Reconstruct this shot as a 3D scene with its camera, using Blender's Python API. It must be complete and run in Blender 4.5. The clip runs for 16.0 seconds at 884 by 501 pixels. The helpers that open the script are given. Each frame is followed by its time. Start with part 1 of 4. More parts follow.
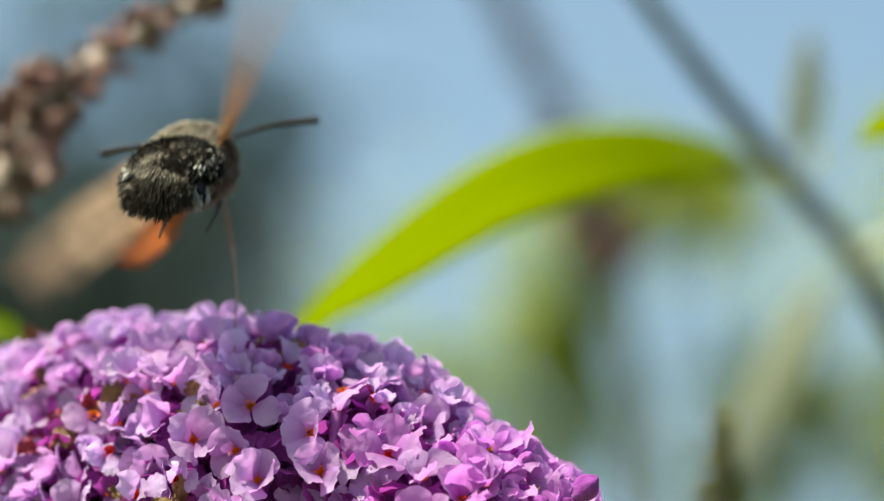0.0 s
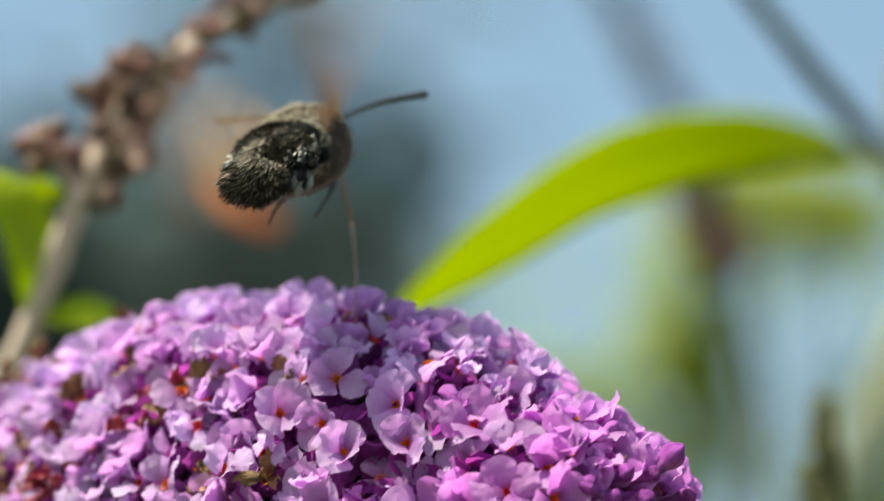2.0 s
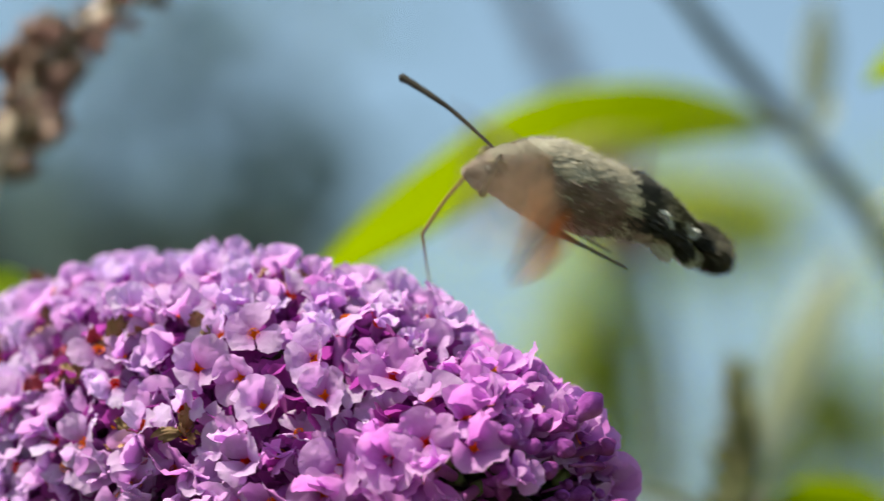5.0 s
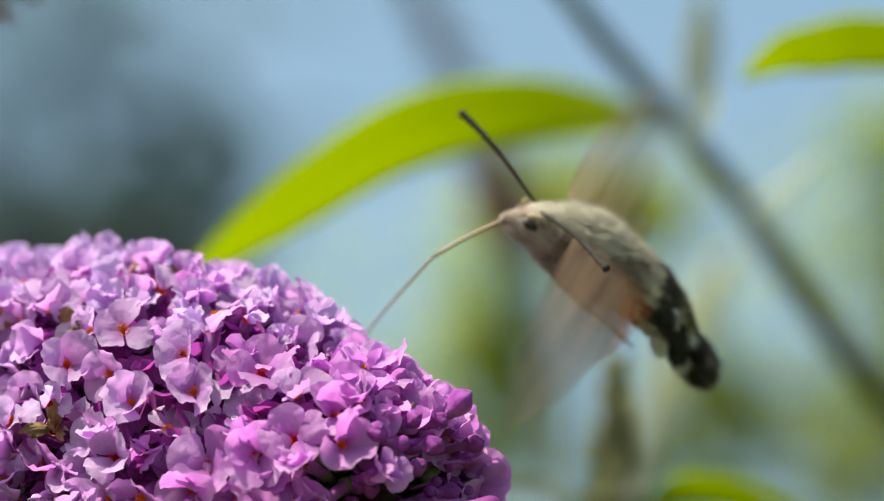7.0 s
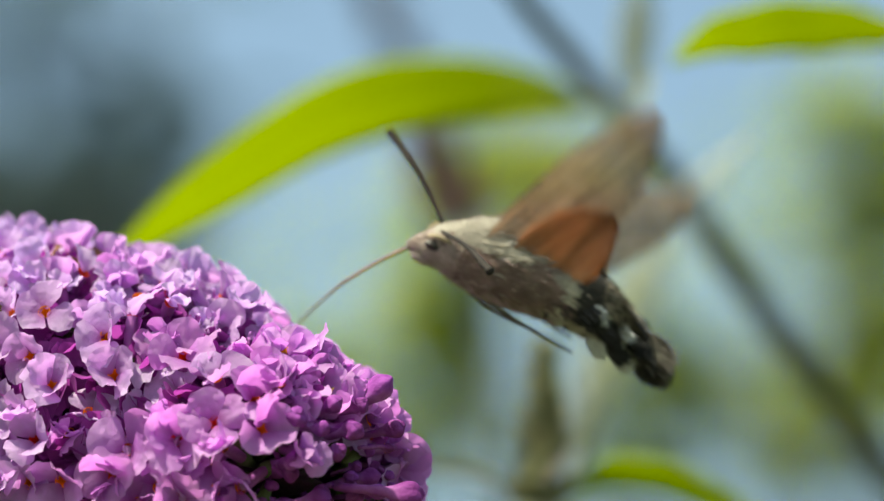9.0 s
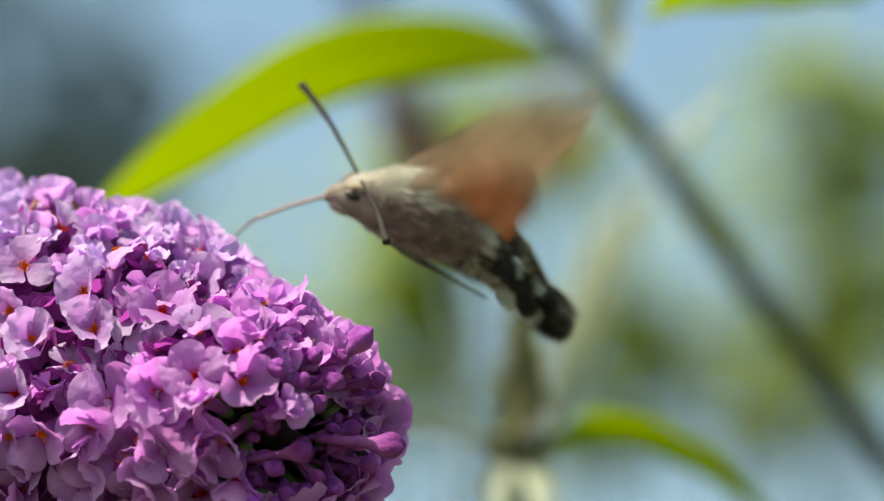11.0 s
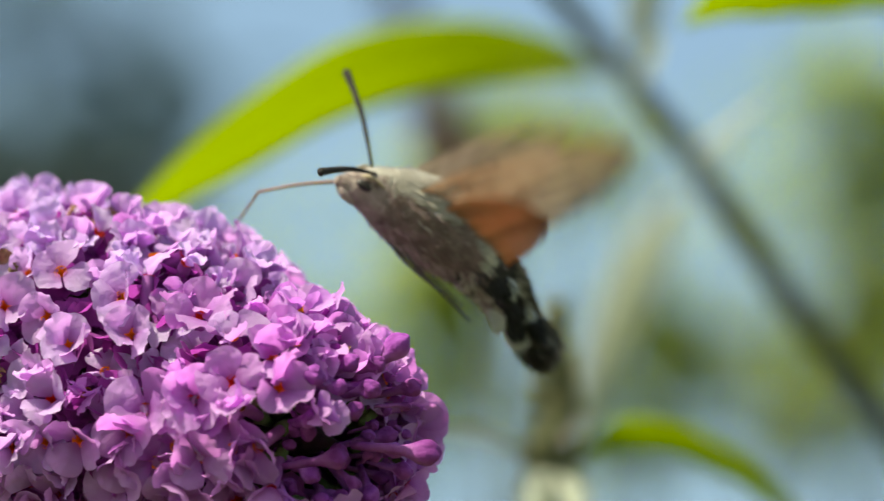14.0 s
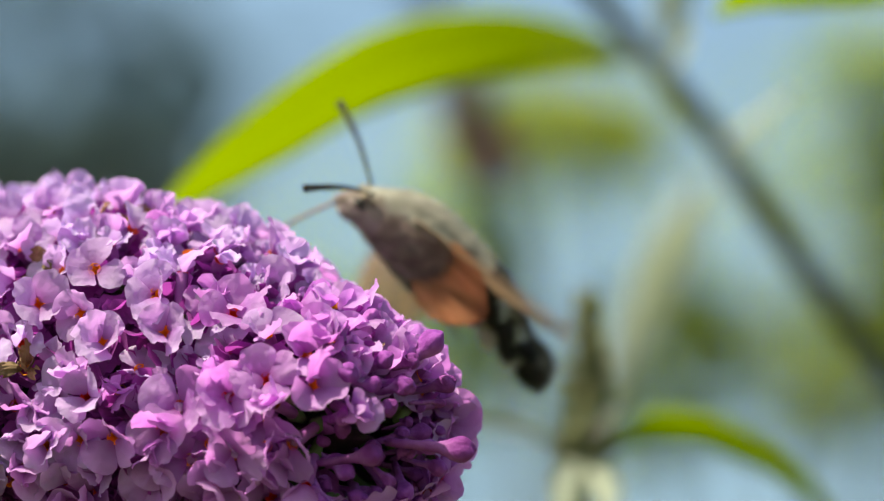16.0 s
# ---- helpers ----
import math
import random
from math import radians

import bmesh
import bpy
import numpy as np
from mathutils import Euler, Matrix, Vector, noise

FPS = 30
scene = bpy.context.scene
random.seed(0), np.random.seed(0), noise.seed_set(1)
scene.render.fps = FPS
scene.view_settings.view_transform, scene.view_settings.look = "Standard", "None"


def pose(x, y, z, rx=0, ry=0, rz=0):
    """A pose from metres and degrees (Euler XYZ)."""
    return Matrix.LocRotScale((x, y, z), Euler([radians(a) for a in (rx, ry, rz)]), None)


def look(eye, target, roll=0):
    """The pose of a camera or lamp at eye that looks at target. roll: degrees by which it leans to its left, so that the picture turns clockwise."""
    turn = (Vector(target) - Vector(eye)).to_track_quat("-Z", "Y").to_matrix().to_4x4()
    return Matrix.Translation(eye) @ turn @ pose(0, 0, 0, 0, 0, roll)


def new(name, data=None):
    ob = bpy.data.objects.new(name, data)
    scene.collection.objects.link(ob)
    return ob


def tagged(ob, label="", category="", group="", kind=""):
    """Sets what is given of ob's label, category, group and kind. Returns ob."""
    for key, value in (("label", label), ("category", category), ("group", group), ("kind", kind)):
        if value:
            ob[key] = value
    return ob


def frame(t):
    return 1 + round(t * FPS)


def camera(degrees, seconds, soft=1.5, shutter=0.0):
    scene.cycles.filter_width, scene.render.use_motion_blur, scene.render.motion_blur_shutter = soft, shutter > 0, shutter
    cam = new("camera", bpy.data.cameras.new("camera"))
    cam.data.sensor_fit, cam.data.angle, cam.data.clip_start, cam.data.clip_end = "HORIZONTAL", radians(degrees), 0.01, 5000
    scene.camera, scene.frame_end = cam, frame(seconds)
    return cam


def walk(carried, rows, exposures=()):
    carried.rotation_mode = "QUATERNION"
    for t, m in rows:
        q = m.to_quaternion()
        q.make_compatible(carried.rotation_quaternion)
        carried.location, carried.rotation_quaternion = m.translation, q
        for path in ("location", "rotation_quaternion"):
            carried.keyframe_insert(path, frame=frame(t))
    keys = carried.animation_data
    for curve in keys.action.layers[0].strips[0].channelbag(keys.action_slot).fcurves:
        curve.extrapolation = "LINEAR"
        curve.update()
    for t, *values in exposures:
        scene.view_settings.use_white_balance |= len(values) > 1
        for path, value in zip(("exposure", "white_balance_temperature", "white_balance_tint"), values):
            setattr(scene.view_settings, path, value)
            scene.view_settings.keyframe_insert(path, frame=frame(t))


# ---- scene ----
# The stand: a viewpoint 1.3 m above the lawn, tilted up a little. All places below are
# given in its space: x to the right, y away from the stand, z up, in metres.
STAND = pose(0, 0, 1.3, 16, 0, 0)


def stance(x, z, yaw, tilt, lean):
    return (STAND @ pose(x, 0, z) @ pose(0, 0, 0, 0, 0, -yaw) @ pose(0, 0, 0, tilt)
            @ pose(0, 0, 0, 0, lean) @ pose(0, 0, 0, 90))


cam = camera(12.0, 16.0, soft=1.2, shutter=0.8)
cam.data.dof.use_dof = True
cam.data.dof.focus_distance = 0.452
cam.data.dof.aperture_fstop = 12.5
cam.data.dof.aperture_blades = 9
walk(cam, [(t, stance(*v)) for t, *v in (
    (0, -0.0126, 0.0134, -1.236, -0.344, -1.12), (0.5, -0.0062, 0.0068, -2.362, 0.282, -0.603),
    (1, -0.0093, 0.0022, -2.383, 0.739, 0.176), (1.5, -0.0123, 0.006, -2.483, 0.352, -0.208),
    (2, -0.0057, 0.0062, -3.242, 0.153, -0.413), (2.5, -0.0076, 0.0123, -3.207, -0.627, -0.728),
    (3, -0.0109, 0.0112, -3.078, -0.59, -0.454), (3.2, -0.0103, 0.011, -3.126, -0.571, -0.489),
    (5.3, -0.0056, -0.0027, -1.843, 0.601, 0.324), (5.5, -0.0018, -0.002, -1.998, 0.523, 0.123),
    (6, -0.0047, 0.0094, -1.067, -0.568, -0.773), (6.5, -0.0084, 0.0062, -0.308, -0.276, -0.216),
    (7, -0.0035, -0.0007, -0.608, 0.329, 0.077), (7.5, -0.0069, -0.0004, 0.036, 0.312, 0.078),
    (8, -0.0071, 0.0049, 0.298, -0.227, -0.328), (8.5, -0.003, -0.0008, 0.148, 0.239, 0.061),
    (9, 0.0002, 0.0015, -0.014, -0.146, -0.401), (9.5, -0.0012, 0.0019, 0.181, -0.438, -0.103),
    (10, -0.0021, 0.0033, 0.402, -0.733, -0.366), (10.2, -0.0011, 0.0022, 0.324, -0.702, -0.103),
    (12.3, -0.0034, -0.0024, 0.578, -0.229, 0.189), (12.5, -0.0057, -0.0025, 0.728, -0.23, 0.334),
    (13, -0.0058, -0.0004, 0.698, -0.414, -0.139), (13.5, -0.0009, -0.0017, 0.175, -0.308, -0.008),
    (14, -0.0019, -0.0006, 0.032, -0.447, -0.229), (14.5, -0.0079, -0.0044, 0.391, -0.187, 0.439),
    (15, -0.0055, -0.0015, 0.092, -0.506, 0.123), (15.5, -0.0041, -0.0013, -0.14, -0.512, 0.232),
    (16, -0.0032, 0.0015, -0.263, -0.76, -0.083),
)], exposures=[(0, 1.12, 7150, -5), (16, 1.12, 7150, -5)])

# ---- light ----
SUN_TO = Vector((-0.44, -0.25, 0.86)).normalized()
world = bpy.data.worlds.new("summer_sky")
scene.world = world
world.use_nodes = True
wn = world.node_tree.nodes
sky = wn.new("ShaderNodeTexSky")
sky.sky_type = 'NISHITA'
sky.sun_disc = False
sky.sun_elevation = math.asin(SUN_TO.z)
sky.sun_rotation = math.atan2(SUN_TO.x, SUN_TO.y)
sky.air_density, sky.dust_density, sky.ozone_density = 1.0, 2.5, 1.5
wn["Background"].inputs["Strength"].default_value = 0.097
world.node_tree.links.new(sky.outputs[0], wn["Background"].inputs["Color"])
sun = bpy.data.lights.new("sun", 'SUN')
sun.energy, sun.angle, sun.color = 4.1, radians(0.53), (1.0, 0.94, 0.84)
sun_ob = new("sun", sun)
sun_ob.matrix_world = look(SUN_TO * 20, (0, 0, 0))


# ---- materials ----
def mat(name, colours, scale=400.0, rough=0.6, bump=0.3, bump_scale=None, thin=0.0, spread=0.0,
        island=False, sheen=0.0, thin_tint=None, detail=6.0, shine=0.5):
    """A surface whose colour wanders between the given colours at two scales, with fine relief.
    thin: how much light comes through; spread: how far single pieces differ."""
    m = bpy.data.materials.new(name)
    m.use_nodes = True
    n, l = m.node_tree.nodes, m.node_tree.links
    b = n["Principled BSDF"]
    tc = n.new("ShaderNodeTexCoord")
    no = n.new("ShaderNodeTexNoise")
    no.inputs["Scale"].default_value, no.inputs["Detail"].default_value = scale, detail
    l.new(tc.outputs["Object"], no.inputs["Vector"])
    big = n.new("ShaderNodeTexNoise")
    big.inputs["Scale"].default_value, big.inputs["Detail"].default_value = scale * 0.17, 3
    l.new(tc.outputs["Object"], big.inputs["Vector"])
    mix = n.new("ShaderNodeMath")
    mix.operation = 'MULTIPLY_ADD'
    mix.inputs[1].default_value = 0.55
    l.new(no.outputs["Fac"], mix.inputs[0])
    half = n.new("ShaderNodeMath")
    half.operation = 'MULTIPLY'
    half.inputs[1].default_value = 0.45
    l.new(big.outputs["Fac"], half.inputs[0])
    l.new(half.outputs[0], mix.inputs[2])
    ramp = n.new("ShaderNodeValToRGB")
    e = ramp.color_ramp.elements
    while len(e) < len(colours):
        e.new(0.5)
    for i, c in enumerate(colours):
        e[i].position = 0.32 + 0.36 * i / max(1, len(colours) - 1)
        e[i].color = (*c, 1)
    l.new(mix.outputs[0], ramp.inputs[0])
    col = ramp.outputs[0]
    if spread:
        oi = n.new("ShaderNodeNewGeometry" if island else "ShaderNodeObjectInfo")
        rnd = oi.outputs["Random Per Island" if island else "Random"]
        hs = n.new("ShaderNodeHueSaturation")
        mr = n.new("ShaderNodeMapRange")
        mr.inputs[3].default_value, mr.inputs[4].default_value = 1 - spread, 1 + spread
        l.new(rnd, mr.inputs[0])
        l.new(mr.outputs[0], hs.inputs["Value"])
        mh = n.new("ShaderNodeMapRange")
        mh.inputs[3].default_value, mh.inputs[4].default_value = 0.5 + spread * 0.06, 0.5 - spread * 0.06
        l.new(rnd, mh.inputs[0])
        l.new(mh.outputs[0], hs.inputs["Hue"])
        l.new(col, hs.inputs["Color"])
        col = hs.outputs[0]
    l.new(col, b.inputs["Base Color"])
    b.inputs["Roughness"].default_value = rough
    b.inputs["Specular IOR Level"].default_value = shine
    if sheen:
        b.inputs["Sheen Weight"].default_value = sheen
        b.inputs["Sheen Roughness"].default_value = 0.4
    if bump:
        bn = n.new("ShaderNodeTexNoise")
        bn.inputs["Scale"].default_value = bump_scale or scale * 2
        bn.inputs["Detail"].default_value = 5
        l.new(tc.outputs["Object"], bn.inputs["Vector"])
        bp = n.new("ShaderNodeBump")
        bp.inputs["Strength"].default_value = bump
        bp.inputs["Distance"].default_value = 0.5 / (bump_scale or scale * 2)
        l.new(bn.outputs["Fac"], bp.inputs["Height"])
        l.new(bp.outputs["Normal"], b.inputs["Normal"])
    if thin:
        tr = n.new("ShaderNodeBsdfTranslucent")
        if thin_tint:
            mm = n.new("ShaderNodeMix")
            mm.data_type, mm.blend_type = 'RGBA', 'MULTIPLY'
            mm.inputs["Factor"].default_value = 1.0
            l.new(col, mm.inputs["A"])
            mm.inputs["B"].default_value = (*thin_tint, 1)
            l.new(mm.outputs["Result"], tr.inputs["Color"])
        else:
            l.new(col, tr.inputs["Color"])
        ms = n.new("ShaderNodeMixShader")
        ms.inputs[0].default_value = thin
        l.new(b.outputs[0], ms.inputs[1])
        l.new(tr.outputs[0], ms.inputs[2])
        l.new(ms.outputs[0], n["Material Output"].inputs["Surface"])
    return m


def see_through(m, amount):
    """Lets part of the light pass straight through a thin scale-covered membrane."""
    n, l = m.node_tree.nodes, m.node_tree.links
    out = n["Material Output"]
    src = out.inputs["Surface"].links[0].from_socket
    tp = n.new("ShaderNodeBsdfTransparent")
    ms = n.new("ShaderNodeMixShader")
    ms.inputs[0].default_value = amount
    l.new(src, ms.inputs[1])
    l.new(tp.outputs[0], ms.inputs[2])
    l.new(ms.outputs[0], out.inputs["Surface"])


def streaked(m, fine=900.0, dark=0.42):
    """Streaks that run out along a wing from its root, between its veins."""
    n, l = m.node_tree.nodes, m.node_tree.links
    src = n["Principled BSDF"].inputs["Base Color"].links[0].from_socket
    tc = n.new("ShaderNodeTexCoord")
    mp = n.new("ShaderNodeMapping")
    mp.inputs["Scale"].default_value = (1.0, 0.09, 0.0)
    l.new(tc.outputs["Object"], mp.inputs["Vector"])
    no = n.new("ShaderNodeTexNoise")
    no.inputs["Scale"].default_value, no.inputs["Detail"].default_value = fine, 3
    l.new(mp.outputs[0], no.inputs["Vector"])
    mr = n.new("ShaderNodeMapRange")
    mr.inputs[1].default_value, mr.inputs[2].default_value = 0.36, 0.60
    mr.inputs[3].default_value, mr.inputs[4].default_value = dark, 1.0
    l.new(no.outputs["Fac"], mr.inputs[0])
    mx = n.new("ShaderNodeMix")
    mx.data_type, mx.blend_type = 'RGBA', 'MULTIPLY'
    mx.inputs["Factor"].default_value = 1.0
    l.new(src, mx.inputs["A"])
    l.new(mr.outputs[0], mx.inputs["B"])
    for link in list(src.links):
        if link.to_node != mx:
            l.new(mx.outputs["Result"], link.to_socket)
    return m


def zoned(m, axis, stops, low, high, wobble=0.0030, slope=0.0):
    """Adds a colour course along one axis of the thing's own space (markings of an animal; a petal's deep heart and
    painted backlit margin).
    """
    n, l = m.node_tree.nodes, m.node_tree.links
    b = n["Principled BSDF"]
    src = b.inputs["Base Color"].links[0].from_socket
    tc = n.new("ShaderNodeTexCoord")
    sep = n.new("ShaderNodeSeparateXYZ")
    l.new(tc.outputs["Object"], sep.inputs[0])
    wob = n.new("ShaderNodeTexNoise")
    wob.inputs["Scale"].default_value = 420
    l.new(tc.outputs["Object"], wob.inputs["Vector"])
    ad = n.new("ShaderNodeMath")
    ad.operation = 'MULTIPLY_ADD'
    ad.inputs[1].default_value = wobble
    l.new(wob.outputs["Fac"], ad.inputs[0])
    along = sep.outputs[axis]
    if slope:
        sl = n.new("ShaderNodeMath")
        sl.operation = 'MULTIPLY_ADD'
        sl.inputs[1].default_value = slope
        l.new(sep.outputs[0], sl.inputs[0])
        l.new(along, sl.inputs[2])
        along = sl.outputs[0]
    l.new(along, ad.inputs[2])
    mr = n.new("ShaderNodeMapRange")
    mr.inputs[1].default_value, mr.inputs[2].default_value = low + wobble / 2, high + wobble / 2
    l.new(ad.outputs[0], mr.inputs[0])
    ramp = n.new("ShaderNodeValToRGB")
    e = ramp.color_ramp.elements
    while len(e) < len(stops):
        e.new(0.5)
    for i, (p, c) in enumerate(stops):
        e[i].position, e[i].color = p, (*c, 1)
    l.new(mr.outputs[0], ramp.inputs[0])
    mx = n.new("ShaderNodeMix")
    mx.data_type, mx.blend_type = 'RGBA', 'MULTIPLY'
    mx.inputs["Factor"].default_value = 1.0
    l.new(src, mx.inputs["A"])
    l.new(ramp.outputs[0], mx.inputs["B"])
    for link in list(src.links):
        if link.to_node != mx:
            l.new(mx.outputs["Result"], link.to_socket)
    return m


# fresh petals near the tip, and the saturated shade of downward-facing florets
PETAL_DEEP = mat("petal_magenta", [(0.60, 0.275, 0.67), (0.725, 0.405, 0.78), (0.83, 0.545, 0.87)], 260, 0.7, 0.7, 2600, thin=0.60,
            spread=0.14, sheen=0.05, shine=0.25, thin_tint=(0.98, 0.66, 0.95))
# on all petals: magenta heart, with overlap shade and backlit margin painted in
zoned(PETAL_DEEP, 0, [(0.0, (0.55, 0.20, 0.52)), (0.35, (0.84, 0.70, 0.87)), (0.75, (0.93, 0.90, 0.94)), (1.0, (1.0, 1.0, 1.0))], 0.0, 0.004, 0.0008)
PETAL = mat("petal_lilac", [(0.62, 0.40, 0.71), (0.715, 0.505, 0.80), (0.81, 0.625, 0.88)], 260, 0.7, 0.7, 2600, thin=0.60,
            spread=0.14, sheen=0.05, shine=0.25, thin_tint=(0.97, 0.71, 0.95))
zoned(PETAL, 0, [(0.0, (0.58, 0.24, 0.56)), (0.35, (0.84, 0.72, 0.87)), (0.75, (0.93, 0.90, 0.94)), (1.0, (1.0, 1.0, 1.0))], 0.0, 0.004, 0.0008)
PETAL_OLD = mat("petal_faded", [(0.64, 0.48, 0.75), (0.74, 0.59, 0.83), (0.84, 0.71, 0.90)], 300, 0.7, 0.6, 2800, thin=0.60,
                spread=0.18, sheen=0.05, shine=0.25, thin_tint=(0.93, 0.76, 0.96))
zoned(PETAL_OLD, 0, [(0.0, (0.66, 0.34, 0.62)), (0.4, (0.92, 0.85, 0.97)), (1.0, (1.0, 1.0, 1.0))], 0.0, 0.004, 0.0008)
PETAL_DRY = mat("petal_withered", [(0.08, 0.035, 0.02), (0.20, 0.10, 0.05), (0.32, 0.19, 0.10)], 500, 0.8, 0.6, thin=0.1, spread=0.3)
PETAL_RED = mat("petal_crimson", [(0.09, 0.006, 0.015), (0.20, 0.014, 0.03), (0.28, 0.05, 0.06)], 500, 0.7, 0.6, thin=0.2, spread=0.3)
TUBE = mat("corolla_tube", [(0.20, 0.04, 0.22), (0.34, 0.09, 0.34)], 500, 0.6, 0.3, thin=0.15, spread=0.2)
THROAT = mat("throat_orange", [(0.85, 0.20, 0.01), (0.95, 0.34, 0.02)], 900, 0.5, 0.4, thin=0.2, spread=0.25)
THROAT_RED = mat("throat_red", [(0.42, 0.02, 0.02), (0.75, 0.07, 0.01)], 900, 0.5, 0.4, thin=0.2, spread=0.25)
BUD = mat("bud_purple", [(0.17, 0.022, 0.19), (0.28, 0.055, 0.31), (0.44, 0.15, 0.46)], 400, 0.75, 0.8, 1200, thin=0.2, spread=0.3, shine=0.2)
CALYX = mat("calyx_green", [(0.05, 0.07, 0.02), (0.10, 0.13, 0.04)], 500, 0.75, 0.5, spread=0.2)
# near-black: the shade deep between the florets is put into this colour
CORE_SHADE = mat("panicle_core_shade", [(0.02, 0.008, 0.012), (0.06, 0.02, 0.04), (0.04, 0.045, 0.012)], 700, 0.9, 0.8)
STEM = mat("stem_green", [(0.12, 0.14, 0.06), (0.22, 0.23, 0.13)], 160, 0.7, 0.4)
BARK = mat("bark_grey_brown", [(0.038, 0.042, 0.028), (0.075, 0.08, 0.055), (0.13, 0.125, 0.09)], 120, 0.85, 0.7)
DRY_STEM = mat("dry_stem", [(0.40, 0.31, 0.26), (0.58, 0.47, 0.41)], 150, 0.85, 0.6)
CAPSULE = mat("seed_capsule", [(0.05, 0.025, 0.016), (0.17, 0.09, 0.06), (0.48, 0.34, 0.31)], 330, 0.8, 0.6, spread=0.55)
SPENT = mat("spent_bloom", [(0.12, 0.10, 0.14), (0.20, 0.17, 0.23), (0.32, 0.28, 0.36)], 200, 0.85, 0.6, spread=0.3)
SPENT_BROWN = mat("spent_bloom_brown", [(0.09, 0.05, 0.04), (0.18, 0.10, 0.08), (0.28, 0.18, 0.14)], 200, 0.85, 0.6, spread=0.3)
GREEN_BUD = mat("green_bud", [(0.07, 0.07, 0.022), (0.16, 0.155, 0.06), (0.28, 0.27, 0.11)], 260, 0.8, 0.6, spread=0.35)
LEAF = mat("leaf_yellow_green", [(0.325, 0.415, 0.001), (0.38, 0.47, 0.0015)], 60, 0.85, 0.25, 300, shine=0.04, thin=0.70, thin_tint=(1.0, 1.0, 0.3))
LEAF_LIGHT = mat("leaf_light_green", [(0.42, 0.52, 0.035), (0.50, 0.60, 0.06)], 60, 0.8, 0.25, 300, shine=0.1, thin=0.65)
LEAF_PALE = mat("leaf_pale", [(0.55, 0.56, 0.44), (0.68, 0.69, 0.57)], 60, 0.6, 0.35, 300, thin=0.6)
LEAF_FAR = mat("foliage_mid", [(0.26, 0.33, 0.020), (0.40, 0.47, 0.045)], 12, 0.55, 0.3, 60, thin=0.55, spread=0.4, island=True)
# thin shrub leaves, tinted blue to carry the haze of the air
LEAF_HAZED = mat("foliage_hazed_blue", [(0.055, 0.10, 0.125), (0.10, 0.155, 0.165)], 12, 0.6, 0.3, 60, thin=0.3, spread=0.4, island=True)
# dark shrub leaves; the blue of distant haze is mixed into their colour
LEAF_DARK_HAZED = mat("foliage_dark_hazed", [(0.036, 0.064, 0.070), (0.070, 0.105, 0.105)], 12, 0.6, 0.3, 60, thin=0.15, spread=0.4, island=True)
GRASS = mat("lawn", [(0.045, 0.06, 0.022), (0.075, 0.09, 0.035), (0.11, 0.115, 0.055)], 3.0, 0.9, 0.8, 40)


# ---- tools ----
def part(name, bm, material, parent, label="", smooth=True):
    me = bpy.data.meshes.new(name)
    if smooth:
        for f in bm.faces:
            f.smooth = True
    bm.to_mesh(me)
    bm.free()
    for m in (material if isinstance(material, (list, tuple)) else [material]):
        me.materials.append(m)
    ob = new(name, me)
    ob.parent = parent
    if label:
        ob["label"] = label
    return ob


def curve_points(pts, n):
    """n + 1 points on a smooth line through pts."""
    p = [Vector(q) for q in pts]
    p = [2 * p[0] - p[1], *p, 2 * p[-1] - p[-2]]
    out = []
    for k in range(n + 1):
        s = k / n * (len(p) - 3)
        i = min(int(s), len(p) - 4)
        u = s - i
        a, b, c, d = p[i:i + 4]
        out.append(0.5 * (2 * b + (c - a) * u + (2 * a - 5 * b + 4 * c - d) * u * u + (3 * b - a - 3 * c + d) * u ** 3))
    return out


def tube_into(bm, pts, radii, sides=8, rough=0.0, cap=True, slot=0):
    """A tapered round tube along pts."""
    rings, side = [], None
    for i, p in enumerate(pts):
        d = (pts[min(i + 1, len(pts) - 1)] - pts[max(i - 1, 0)]).normalized()
        if side is None:
            side = d.orthogonal().normalized()
        side = (side - d * side.dot(d)).normalized()
        up = d.cross(side)
        r = radii[i] if isinstance(radii, (list, tuple)) else radii
        ring = []
        for k in range(sides):
            a = 2 * math.pi * k / sides
            rr = r * (1 + rough * noise.noise(p * 300 + Vector((k * 1.7, i * 0.9, 0))))
            ring.append(bm.verts.new(p + (side * math.cos(a) + up * math.sin(a)) * rr))
        rings.append(ring)
    for a, b in zip(rings, rings[1:]):
        for k in range(sides):
            f = bm.faces.new((a[k], a[(k + 1) % sides], b[(k + 1) % sides], b[k]))
            f.material_index = slot
    if cap:
        bm.faces.new(rings[0][::-1]).material_index = slot
        bm.faces.new(rings[-1]).material_index = slot
    return rings


